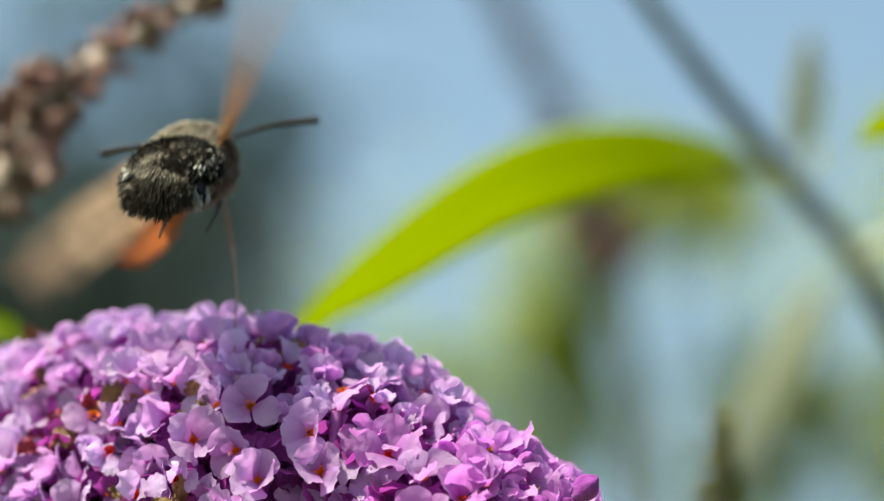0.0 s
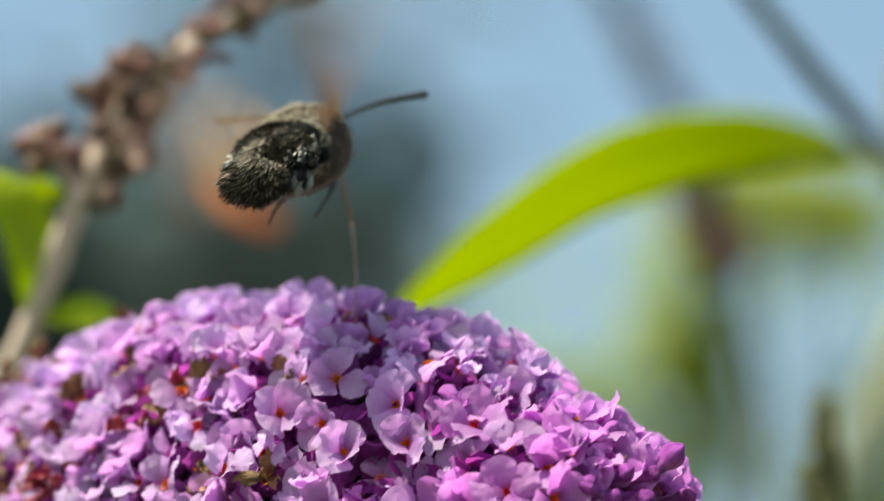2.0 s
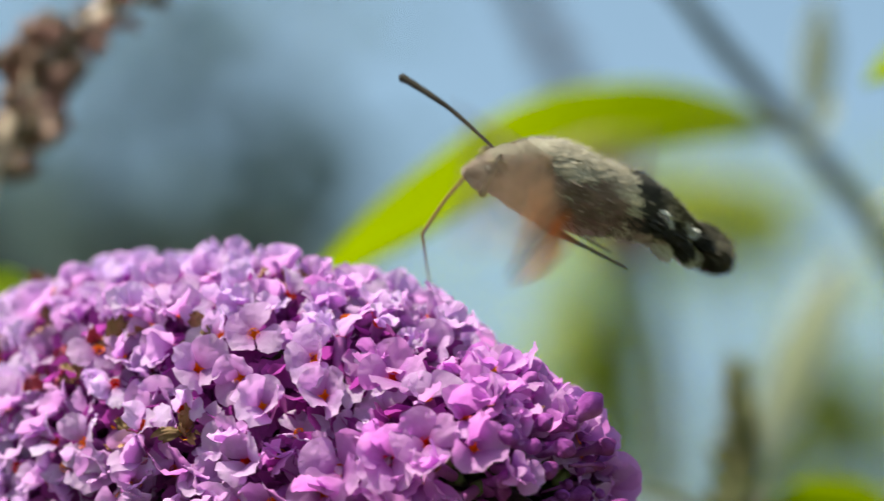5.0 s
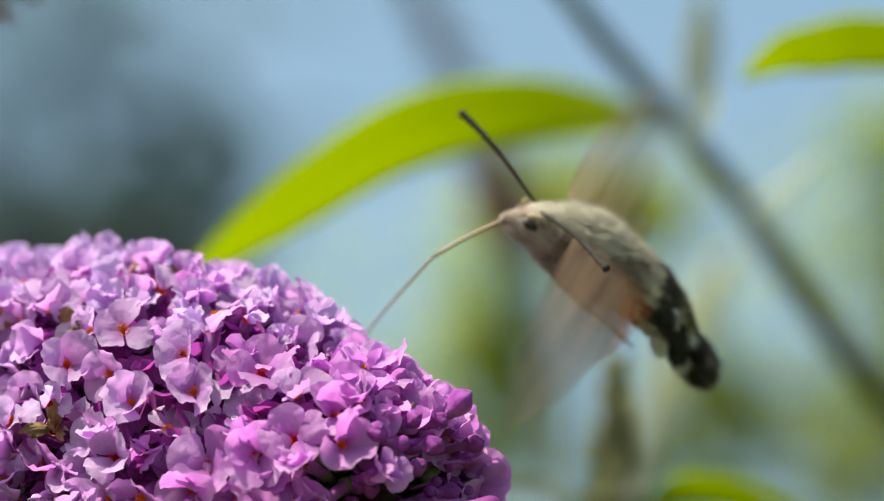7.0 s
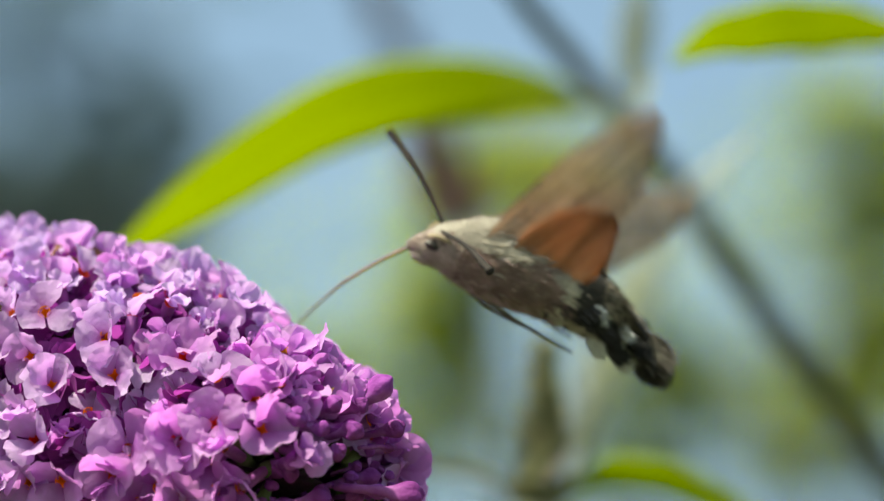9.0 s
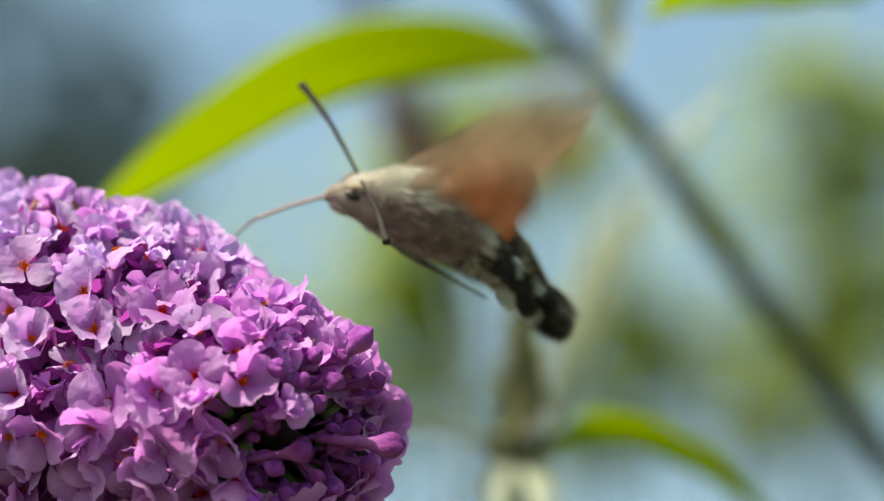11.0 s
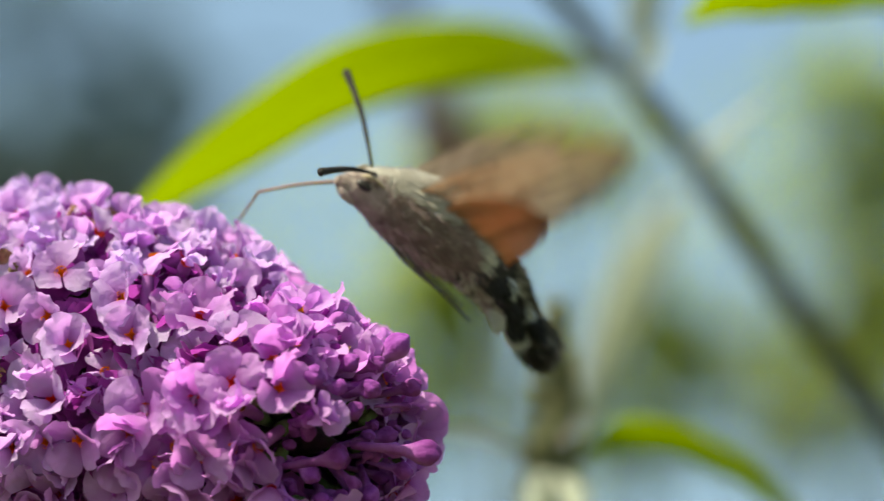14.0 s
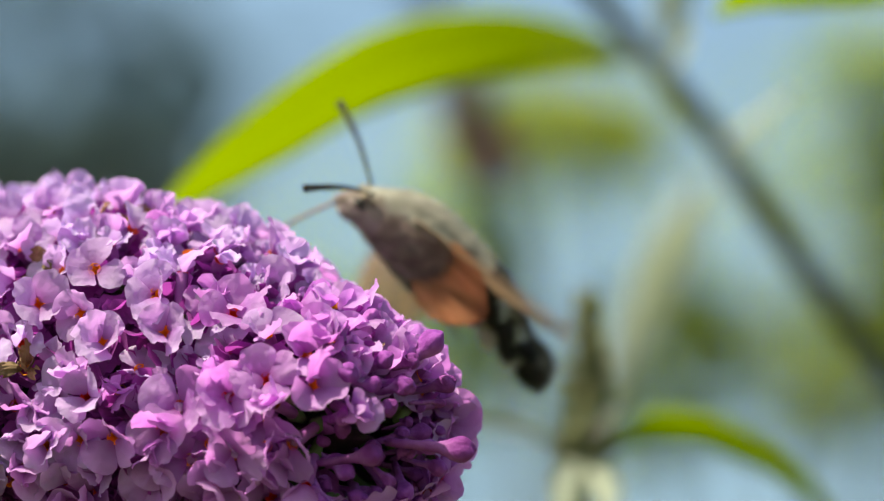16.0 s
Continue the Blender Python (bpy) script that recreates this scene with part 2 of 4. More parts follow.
def blade_into(bm, mid, across, widths, fold=0.25, wave=0.0, thick=0.0004, rows=6):
    """A leaf blade along mid: across gives the way of its width, fold the keel along the midrib."""
    n = len(mid) - 1
    layers = []
    for level in (0, -1):
        grid = []
        for i, p in enumerate(mid):
            d = (mid[min(i + 1, n)] - mid[max(i - 1, 0)]).normalized()
            ac = across[i] if isinstance(across, list) else across
            ac = (ac - d * ac.dot(d)).normalized()
            up = ac.cross(d)
            row = []
            for k in range(rows + 1):
                s = 2 * k / rows - 1
                w = widths[i]
                h = abs(s) * fold * w + wave * w * math.sin(i * 1.3 + s * 2) * abs(s)
                row.append(bm.verts.new(p + ac * (s * w) + up * (h + level * thick)))
            grid.append(row)
        layers.append(grid)
    a, b = layers
    for i in range(n):
        for k in range(rows):
            bm.faces.new((a[i][k], a[i][k + 1], a[i + 1][k + 1], a[i + 1][k]))
            bm.faces.new((b[i][k], b[i + 1][k], b[i + 1][k + 1], b[i][k + 1]))
        bm.faces.new((a[i][0], a[i + 1][0], b[i + 1][0], b[i][0]))
        bm.faces.new((a[i][rows], b[i][rows], b[i + 1][rows], a[i + 1][rows]))
    for i in (0, n):
        for k in range(rows):
            q = (a[i][k], b[i][k], b[i][k + 1], a[i][k + 1])
            bm.faces.new(q if i == 0 else q[::-1])


def leaf_part(pts, across, width, material, parent, label="", fold=0.2, shape=1.0, wave=0.05, n=22):
    mid = curve_points(pts, n)
    w = [width * max(0.03, math.sin(math.pi * min(1, (i / n) ** shape)) ** 0.75) for i in range(n + 1)]
    bm = bmesh.new()
    blade_into(bm, mid, Vector(across), w, fold, wave)
    ob = part("leaf", bm, material, parent, label)
    rib = bmesh.new()
    tube_into(rib, [p - Vector((0, 0, 0.0006)) for p in mid], [width * 0.05 * (1.1 - i / n) + 0.0001 for i in range(n + 1)], 6)
    part("midrib", rib, STEM, ob)
    return ob


def stem_part(name, pts, r0, r1, material, parent, n=24, rough=0.25, label=""):
    bm = bmesh.new()
    p = curve_points(pts, n)
    tube_into(bm, p, [r0 + (r1 - r0) * i / n for i in range(n + 1)], 10, rough)
    return part(name, bm, material, parent, label)


def thing(name, label, category, group="", kind=""):
    ob = new(name)
    ob.empty_display_size = 0.01
    ob.matrix_world = STAND
    return tagged(ob, label, category, group, kind)


def to_ground(p, sway=(0.0, 0.05)):
    """Points from p down to the lawn, in the stand's space."""
    inv = STAND.inverted()
    w = STAND @ Vector(p)
    return [inv @ Vector((w.x + sway[0] * k, w.y + sway[1] * k, w.z * (1 - k) - 0.01 * k)) for k in (0.004, 0.012, 0.03, 0.07, 0.15, 0.3, 0.6, 1.0)]


# ---- ground ----
bm = bmesh.new()
N = 60
for i in range(N + 1):
    for k in range(N + 1):
        x, y = (i / N - 0.5), (k / N - 0.5)
        x, y = 800 * x * abs(x) * 2 + 4 * x, 800 * y * abs(y) * 2 + 4 * y
        bm.verts.new((x, y, 0.03 * noise.noise(Vector((x * 0.4, y * 0.4, 0)))))
bm.verts.ensure_lookup_table()
for i in range(N):
    for k in range(N):
        a = i * (N + 1) + k
        bm.faces.new((bm.verts[a], bm.verts[a + N + 1], bm.verts[a + N + 2], bm.verts[a + 1]))
tagged(part("ground", bm, GRASS, None), "mown green lawn below the bushes", "lawn", kind="structure")


# ---- the flower panicle ----
BASE, TIP = Vector((-0.0808, 0.505, -0.0218)), Vector((-0.0078, 0.4487, -0.0250))
AXIS = (TIP - BASE).normalized()
LENGTH = (TIP - BASE).length
SIDE_A = AXIS.cross(Vector((0, 0, 1))).normalized()
SIDE_B = SIDE_A.cross(AXIS)
RADII = [0.0153, 0.0196, 0.0229, 0.0243, 0.0238, 0.0201, 0.0142, 0.0]


def radius(s):
    x = min(max(s, 0), 1) * (len(RADII) - 1)
    i = min(int(x), len(RADII) - 2)
    u = x - i
    if i == len(RADII) - 2:
        return RADII[i] * math.sqrt(max(0, 1 - u * u))
    return RADII[i] * (1 - u) + RADII[i + 1] * u


def on_panicle(s, a, lift=0.0):
    """The place and outward way on the panicle at s along its axis and the turn a."""
    r = radius(s)
    out = SIDE_A * math.cos(a) + SIDE_B * math.sin(a)
    slope = (radius(s + 0.02) - radius(s - 0.02)) / (0.04 * LENGTH)
    nrm = (out - AXIS * max(-2.5, min(0.5, slope))).normalized()
    return BASE + AXIS * (s * LENGTH) + out * r + nrm * lift, nrm


def petal_mesh(seed, length=0.0031, width=0.0037, bend=0.3, mats=(PETAL,), crumple=1.0):
    """One rounded corolla lobe with a waist at its base and a ruffled margin, its base at the origin, growing along +x.
    bend: how far the tip curls back (positive) or up (negative)."""
    rnd = random.Random(seed)
    bm = bmesh.new()
    rings, spokes = 7, 30
    off = Vector((rnd.random() * 50, rnd.random() * 50, seed))
    cup, ph, long = rnd.uniform(-0.7, 1.5), rnd.random() * 6.3, rnd.uniform(0.92, 1.08)
    skew, folds = rnd.uniform(-0.25, 0.25), rnd.choice((7, 8, 9, 11))
    rows = []
    for i in range(rings + 1):
        r = i / rings
        row = []
        for k in range(spokes if i else 1):
            th = 2 * math.pi * k / spokes
            edge = 1 + 0.05 * crumple * noise.noise(off + Vector((math.cos(th) * 1.6, math.sin(th) * 1.6, 3))) + 0.012 * crumple * noise.noise(off + Vector((math.cos(th) * 6, math.sin(th) * 6, 8)))
            u = 0.52 + 0.5 * r * math.cos(th) * edge
            v = r * math.sin(th) * edge * min(1.0, 0.40 + 1.15 * u)
            rim = r ** 4
            z = 0.00075 * cup * v * v - 0.0012 * bend * max(u, 0) ** 2 + 0.0005 * skew * u * v
            z += crumple * 0.00036 * u * noise.noise(off + Vector((u * 1.6, v * 1.3, 0)))
            z += crumple * 0.00013 * u * noise.noise(off + Vector((u * 4.5, v * 3.5, 5)))
            z += crumple * rim * u * (0.00010 * math.sin(folds * th + ph) + 0.00036 * noise.noise(off + Vector((math.cos(th) * 3, math.sin(th) * 3, 15))))
            row.append(bm.verts.new((u * length * long, v * width * 0.5, z)))
        rows.append(row)
    for k in range(spokes):
        bm.faces.new((rows[0][0], rows[1][k], rows[1][(k + 1) % spokes]))
        for p, q in zip(rows[1:], rows[2:]):
            bm.faces.new((p[k], q[k], q[(k + 1) % spokes], p[(k + 1) % spokes]))
    me = bpy.data.meshes.new("petal")
    for f in bm.faces:
        f.smooth = True
    bm.to_mesh(me)
    bm.free()
    for m in mats:
        me.materials.append(m)
    return me


def tube_mesh(throat, depth=0.0065):
    """A corolla tube with its coloured throat, opening along +z at the origin."""
    bm = bmesh.new()
    pts = [Vector((0, 0, -depth + depth * k / 5)) for k in range(6)]
    tube_into(bm, pts, [0.00055, 0.0006, 0.00064, 0.0007, 0.00074, 0.00074], 9, cap=False)
    rim = [Vector((0, 0, 0.0001)), Vector((0, 0, -0.0002)), Vector((0, 0, -0.0009)), Vector((0, 0, -0.0022))]
    tube_into(bm, rim, [0.00072, 0.00054, 0.00050, 0.0003], 9, cap=False, slot=1)
    tube_into(bm, [Vector((0, 0, -depth - 0.001)), Vector((0, 0, -depth * 0.72))], [0.0005, 0.0009], 8, slot=2)
    me = bpy.data.meshes.new("floret")
    for f in bm.faces:
        f.smooth = True
    bm.to_mesh(me)
    bm.free()
    for m in (TUBE, throat, CALYX):
        me.materials.append(m)
    return me


def bud_mesh(seed, size=1.0):
    """An unopened, club-shaped bud: a stalk-like tube and a round head of four closed, overlapping lobes, its tip along +z."""
    bm = bmesh.new()
    prof = [(-0.0085, 0.00050), (-0.005, 0.00062), (-0.0026, 0.00072), (-0.0014, 0.00085), (-0.0004, 0.00125), (0.0006, 0.00150), (0.0015, 0.00136), (0.0021, 0.00085), (0.0023, 0.0002)]
    tube_into(bm, curve_points([(0, 0, z * size) for z, r in prof], 20), [q.x * size for q in curve_points([(r, 0, 0) for z, r in prof], 20)], 20)
    for v in bm.verts:
        h = v.co.z / size
        if h > -0.0018:
            a = math.atan2(v.co.y, v.co.x)
            k = 1 + 0.13 * abs(math.cos(2 * a + seed)) - 0.06 + 0.10 * math.cos(2 * a + 2 * seed)
            v.co.x, v.co.y = v.co.x * k, v.co.y * k
            v.co.z += 0.00022 * size * math.cos(2 * a + seed) * max(0.0, (h + 0.0005) / 0.0026)
        v.co += Vector((1, 0.6, 0)) * 0.00035 * noise.noise(v.co * 420 + Vector((seed, 0, 0)))
    me = bpy.data.meshes.new("bud")
    for f in bm.faces:
        f.smooth = True
    bm.to_mesh(me)
    bm.free()
    me.materials.append(BUD)
    return me


def frame_on(place, nrm, spin):
    q = nrm.to_track_quat('Z', 'Y').to_matrix().to_4x4()
    return Matrix.Translation(place) @ q @ pose(0, 0, 0, 0, 0, math.degrees(spin))


# single blooms that stand out, by their place along the axis and round it
OPEN_ORANGE = [(0.857, 0.84), (0.721, 0.81), (0.635, 0.85), (0.65, 0.59), (0.691, 0.47), (0.881, 1.08), (0.723, -0.02), (0.753, 0.61), (0.472, 1.02), (0.595, 0.59), (0.935, 0.51)]
OPEN_RED = [(0.886, 0.47), (0.844, 0.30), (0.857, -0.10), (0.688, 0.18), (0.777, 0.04)]
RED_WITHERED = [(0.457, 0.90), (0.355, 0.51), (0.244, 0.39), (0.239, 0.17), (0.405, 0.74)]
BROWN_WITHERED = [(0.353, 0.60), (0.592, 0.47), (0.154, 0.43), (0.183, 0.15), (0.10, 0.30), (0.12, 0.05), (0.29, 0.86)]
KNOBS = [(0.955, 0.72, 0.0010, 1.0), (0.966, 0.34, -0.0006, 0.95), (0.975, 1.54, 0.0010, 0.8),
         (0.968, 1.18, 0.0008, 0.8), (0.985, 1.15, 0.0010, 0.85), (0.982, 2.2, 0.0015, 0.85), (0.980, 0.40, -0.001, 0.7)]


def build_panicle():
    rnd = random.Random(11)
    flower = thing("flower_panicle", "dense lilac butterfly bush panicle with orange-throated florets, partly faded", "flower")
    stem_part("stem", [BASE + AXIS * 0.072, BASE + AXIS * 0.045, BASE, BASE - AXIS * 0.03 - Vector((0, 0, 0.012)),
                       *to_ground(BASE - AXIS * 0.05 - Vector((0, 0, 0.03)), (-0.1, 0.1))], 0.0016, 0.006, STEM, flower, 40)
    # solid core in place of stalks and calyces, its shade in the colour
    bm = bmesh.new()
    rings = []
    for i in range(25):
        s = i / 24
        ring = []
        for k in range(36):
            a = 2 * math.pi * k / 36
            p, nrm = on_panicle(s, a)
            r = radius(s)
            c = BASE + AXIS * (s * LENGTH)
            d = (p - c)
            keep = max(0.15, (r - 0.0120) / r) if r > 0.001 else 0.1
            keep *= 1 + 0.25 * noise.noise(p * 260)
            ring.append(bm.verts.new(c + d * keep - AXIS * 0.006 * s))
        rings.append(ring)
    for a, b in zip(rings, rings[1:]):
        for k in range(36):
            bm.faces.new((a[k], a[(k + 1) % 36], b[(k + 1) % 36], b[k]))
    part("core", bm, CORE_SHADE, flower, "core of stalks and calyces, coloured near-black as shade")
    fresh = [petal_mesh(i, 0.0034, 0.0041, bend=-0.8 + 2.0 * (i % 6) / 5, crumple=1.45) for i in range(18)]
    deep = [petal_mesh(60 + i, 0.0036, 0.0043, bend=-0.7 + 1.8 * (i % 6) / 5, mats=(PETAL_DEEP,), crumple=1.35) for i in range(18)]
    aged = [petal_mesh(20 + i, 0.0034, 0.0036, bend=-0.6 + 1.9 * (i % 5) / 4, mats=(PETAL_OLD,), crumple=2.0) for i in range(12)]
    dry = [petal_mesh(40 + i, 0.0027, 0.0020, bend=1.4 - 1.2 * (i % 3), mats=(PETAL_DRY,), crumple=3.2) for i in range(5)]
    red = [petal_mesh(50 + i, 0.0040, 0.0019, bend=1.2 - 0.8 * (i % 3), mats=(PETAL_RED,), crumple=2.6) for i in range(4)]
    tubes = [tube_mesh(THROAT), tube_mesh(THROAT_RED)]
    buds = [bud_mesh(i, 0.54 + 0.07 * i) for i in range(6)]
    # spots: those of the single blooms first, the rest each kept at a floret's distance from the next
    spots, grid = [], {}
    gap = 0.0027

    def settle(s, a, kind, g):
        p, nrm = on_panicle(s, a)
        key = tuple(int(math.floor(c / gap)) for c in p)
        near = (q for dx in (-2, -1, 0, 1, 2) for dy in (-2, -1, 0, 1, 2) for dz in (-2, -1, 0, 1, 2)
                for q in grid.get((key[0] + dx, key[1] + dy, key[2] + dz), ()))
        if all((q - p).length > max(g, w) for q, w in near):
            grid.setdefault(key, []).append((p, 0.0042 if kind == "open" else g))
            spots.append((p, nrm, s, a, kind))

    for kind, places in (("open", OPEN_ORANGE), ("open_red", OPEN_RED), ("red", RED_WITHERED), ("brown", BROWN_WITHERED)):
        for s, a in places:
            settle(s, a, kind, 0.002)
    for _ in range(26000):
        s = rnd.random()
        if rnd.random() > (radius(s) / 0.026 if s < 0.86 else 0.9):
            continue
        settle(s, rnd.random() * 2 * math.pi, "", gap * (0.72 if s > 0.93 else 1.0))
    for head, way, size in ((Vector((-0.0068, 0.4500, -0.0147)), Vector((0.70, -0.2, 0.62)), 1.05), (Vector((-0.0038, 0.4475, -0.0256)), Vector((1.0, -0.15, -0.10)), 1.05)):
        ob = new("bud", buds[5])
        ob.parent = flower
        ob.matrix_local = frame_on(head, way.normalized(), rnd.random() * 6.3) @ Matrix.Scale(size * 0.95, 4)
    for s, a, lift, size in KNOBS:
        p, nrm = on_panicle(s, a)
        ob = new("bud", buds[4])
        ob.parent = flower
        ob.matrix_local = frame_on(p + nrm * lift, (nrm + AXIS * 0.25).normalized(), rnd.random() * 6.3) @ Matrix.Scale(size * 0.92, 4)
    spots.sort(key=lambda q: q[1].y - 0.55 * q[1].z - 0.15 * q[1].x - (9 if q[4] else 0))
    far = bmesh.new()
    for rank, (p, nrm, s, a, kind) in enumerate(spots):
        lump = min(0.0008, 0.0024 * noise.noise(p * 170) + rnd.uniform(-0.0024, 0.0006))
        jitter = 0.20 if kind.startswith("open") else 0.30
        way = (nrm + Vector((rnd.gauss(0, jitter), rnd.gauss(0, jitter), rnd.gauss(0, jitter))) + AXIS * 0.15
               + jitter * 1.3 * Vector((noise.noise(p * 210), noise.noise(p * 210 + Vector((9, 0, 0))), noise.noise(p * 210 + Vector((0, 9, 0)))))).normalized()
        m = frame_on(p + nrm * (0.0008 if kind.startswith("open") else lump), way, rnd.random() * 6.3)
        low = math.cos(a - 5.9)
        turn = (a + math.pi) % (2 * math.pi) - math.pi
        if 0.930 < s < 0.972 and -0.30 < turn < 0.38 and not kind:
            ob = new("bud", rnd.choice(buds))
            ob.parent = flower
            ob.matrix_local = frame_on(p - nrm * rnd.uniform(0.0042, 0.0062), way, rnd.random() * 6.3) @ Matrix.Scale(rnd.uniform(0.6, 0.8), 4)
            continue
        tip_side = (s > 0.970 or s > 0.935 and low > 0.84) and not kind
        # fading grows towards the base; the nrm.z term paints upward florets paler, as sunlit
        age_and_light = (0.78 - s) * 1.3 + 0.3 * noise.noise(p * 90) + 0.25 * nrm.z
        if tip_side:
            if rank < 960:
                ob = new("bud", rnd.choice(buds))
                ob.parent = flower
                ob.matrix_local = m @ pose(0, 0, rnd.uniform(-0.0040, 0.0006), rnd.gauss(0, 12), rnd.gauss(0, 12)) @ Matrix.Scale(rnd.uniform(0.55, 0.90), 4)
            continue
        if rank >= 960 and s > 0.92:
            continue
        if rank >= 960:
            for k in range(4):
                mm = m @ pose(0, 0, -0.0015, 0, 0, 90 * k) @ pose(0.0007, 0, 0, 0, -20)
                q = [far.verts.new(mm @ Vector(c)) for c in ((0, -0.0006, 0), (0.0008, -0.0015, 0), (0.0022, -0.0013, -0.0002), (0.0028, 0, -0.0004), (0.0022, 0.0013, -0.0002), (0.0008, 0.0015, 0), (0, 0.0006, 0))]
                far.faces.new(q)
            continue
        brown = kind == "brown" or not kind and (s < 0.10 and rnd.random() < 0.6 or rnd.random() < (0.045 if s < 0.6 else 0.006))
        reddish = kind == "red" or not kind and s < 0.45 and nrm.z < 0.4 and rnd.random() < 0.04
        old = not kind and not brown and rnd.random() < age_and_light
        ob = new("floret", tubes[1 if kind in ("open_red", "red") or not kind and rnd.random() < 0.35 else 0])
        ob.parent = flower
        ob.matrix_local = m
        openness = rnd.uniform(24, 48) if kind.startswith("open") else rnd.gauss(48, 24) if not old else rnd.gauss(40, 34)
        size = rnd.uniform(0.95, 1.1) if kind.startswith("open") else rnd.uniform(0.84, 1.14)
        # deeper petals towards the tip; nrm.z adds painted shade on downward-facing florets
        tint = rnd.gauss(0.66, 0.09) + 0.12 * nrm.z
        for k in range(4):
            if old and rnd.random() < 0.15:
                continue
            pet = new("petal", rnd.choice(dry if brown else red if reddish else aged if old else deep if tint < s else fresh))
            pet.parent = ob
            lift = openness + rnd.gauss(0, 9 if kind.startswith("open") else 24 if not old else 30)
            pet.matrix_local = (pose(0, 0, 0, 0, 0, 90 * k + rnd.gauss(0, 8)) @ pose(0.0003, 0, -0.0001, rnd.gauss(0, 10 if kind.startswith("open") else 20 if not old else 30), -lift)
                                @ Matrix.Scale(size * rnd.uniform(0.9, 1.08), 4))
    tagged(part("far_florets", far, PETAL, flower), kind="stuff")
    # crowded lobes added deeper in, between the outer blooms; their magenta stands in for purple shade
    deep_bm = bmesh.new()
    for _ in range(8500):
        s, a = rnd.random() * 0.95, rnd.random() * 2 * math.pi
        if 0.84 < s and (a < 0.7 or a > 5.5):
            continue
        p, nrm = on_panicle(s, a, rnd.uniform(-0.0050, -0.0019))
        way = (nrm + Vector((rnd.gauss(0, 0.5), rnd.gauss(0, 0.5), rnd.gauss(0, 0.5)))).normalized()
        mm = frame_on(p, way, rnd.random() * 6.3) @ pose(0, 0, 0, 0, -rnd.gauss(35, 20))
        q = [deep_bm.verts.new(mm @ Vector(c)) for c in ((0, -0.0006, 0), (0.0008, -0.0016, 0.0002), (0.0022, -0.0015, 0), (0.0030, 0, -0.0004), (0.0022, 0.0015, 0), (0.0008, 0.0016, 0.0002), (0, 0.0006, 0))]
        mid = deep_bm.verts.new(mm @ Vector((0.0014, 0, -0.0004)))
        for k in range(7):
            deep_bm.faces.new((mid, q[k], q[(k + 1) % 7]))
    tagged(part("inner_bloom", deep_bm, PETAL_DEEP, flower), kind="stuff")
    return flower


build_panicle()


# ---- the hawk moth ----
def fur_into(bm, rings, count, length, back, seed, droop=0.0, width=0.00016, slot=0):
    """Fine tapered hairs that lie back along a body built of rings."""
    rnd = random.Random(seed)
    n = len(rings) - 1
    sides = len(rings[0])
    made = []
    for _ in range(count):
        i, k = rnd.randrange(n), rnd.randrange(sides)
        u, v = rnd.random(), rnd.random()
        a = rings[i][k].co.lerp(rings[i + 1][k].co, u)
        b = rings[i][(k + 1) % sides].co.lerp(rings[i + 1][(k + 1) % sides].co, u)
        p = a.lerp(b, v)
        nrm = Vector((0, p.y, p.z)).normalized() if p.length else Vector((0, 0, 1))
        d = (Vector(back) + nrm * rnd.uniform(0.02, 0.18) + Vector((rnd.gauss(0, 0.15), rnd.gauss(0, 0.2), rnd.gauss(0, 0.2) - droop))).normalized()
        side = d.cross(nrm).normalized() * width * rnd.uniform(0.6, 1.4)
        ln = length * rnd.uniform(0.5, 1.3)
        made.append((p, d * ln, side))
    for p, d, side in made:
        q = [bm.verts.new(c) for c in (p - side - d * 0.1, p + side - d * 0.1, p + d * 0.55 + side * 0.8, p + d, p + d * 0.55 - side * 0.8)]
        bm.faces.new(q).material_index = slot


def body_rings(bm, rows, sides=20, rough=0.0002):
    """A rounded body along x: rows of x, height of the middle, half width, half height."""
    rings = []
    for x, zc, w, h in rows:
        ring = []
        for k in range(sides):
            a = 2 * math.pi * k / sides
            c, s = math.cos(a), math.sin(a)
            p = Vector((x, w * math.copysign(abs(c) ** 0.9, c), zc + h * math.copysign(abs(s) ** 0.95, s))) * 0.001
            ring.append(bm.verts.new(p + Vector((0, c, s)) * rough * noise.noise(p * 900)))
        rings.append(ring)
    for a, b in zip(rings, rings[1:]):
        for k in range(sides):
            bm.faces.new((a[k], b[k], b[(k + 1) % sides], a[(k + 1) % sides]))
    bm.faces.new(rings[0])
    bm.faces.new(rings[-1][::-1])
    return rings


def marked(bm, pattern, seed):
    """Gives each face and each hair its fur by the pattern, from where it is rooted, in millimetres."""
    rnd = random.Random(seed)
    for f in bm.faces:
        p = f.verts[0].co * 1000
        wob = noise.noise(p * 0.9) * 0.9 + noise.noise(p * 2.4) * 0.5
        f.material_index = pattern(p.x, abs(p.y), p.z, wob, rnd.random())


def thorax_fur(x, _, z, wob, chance):
    """0 grey back, pale as in sun, 1 brown flank, dark as in shade, 2 rose-grey breast and throat."""
    if x > 7.0 and z < 0.2 + 0.4 * wob:
        return 2
    if z + 0.55 * wob > 2.3 - 0.08 * x or chance < 0.03:
        return 0
    return 2 if z - 0.8 * wob < -2.6 and chance < 0.75 or x > 6.0 and chance < 0.7 or chance > 0.94 else 1


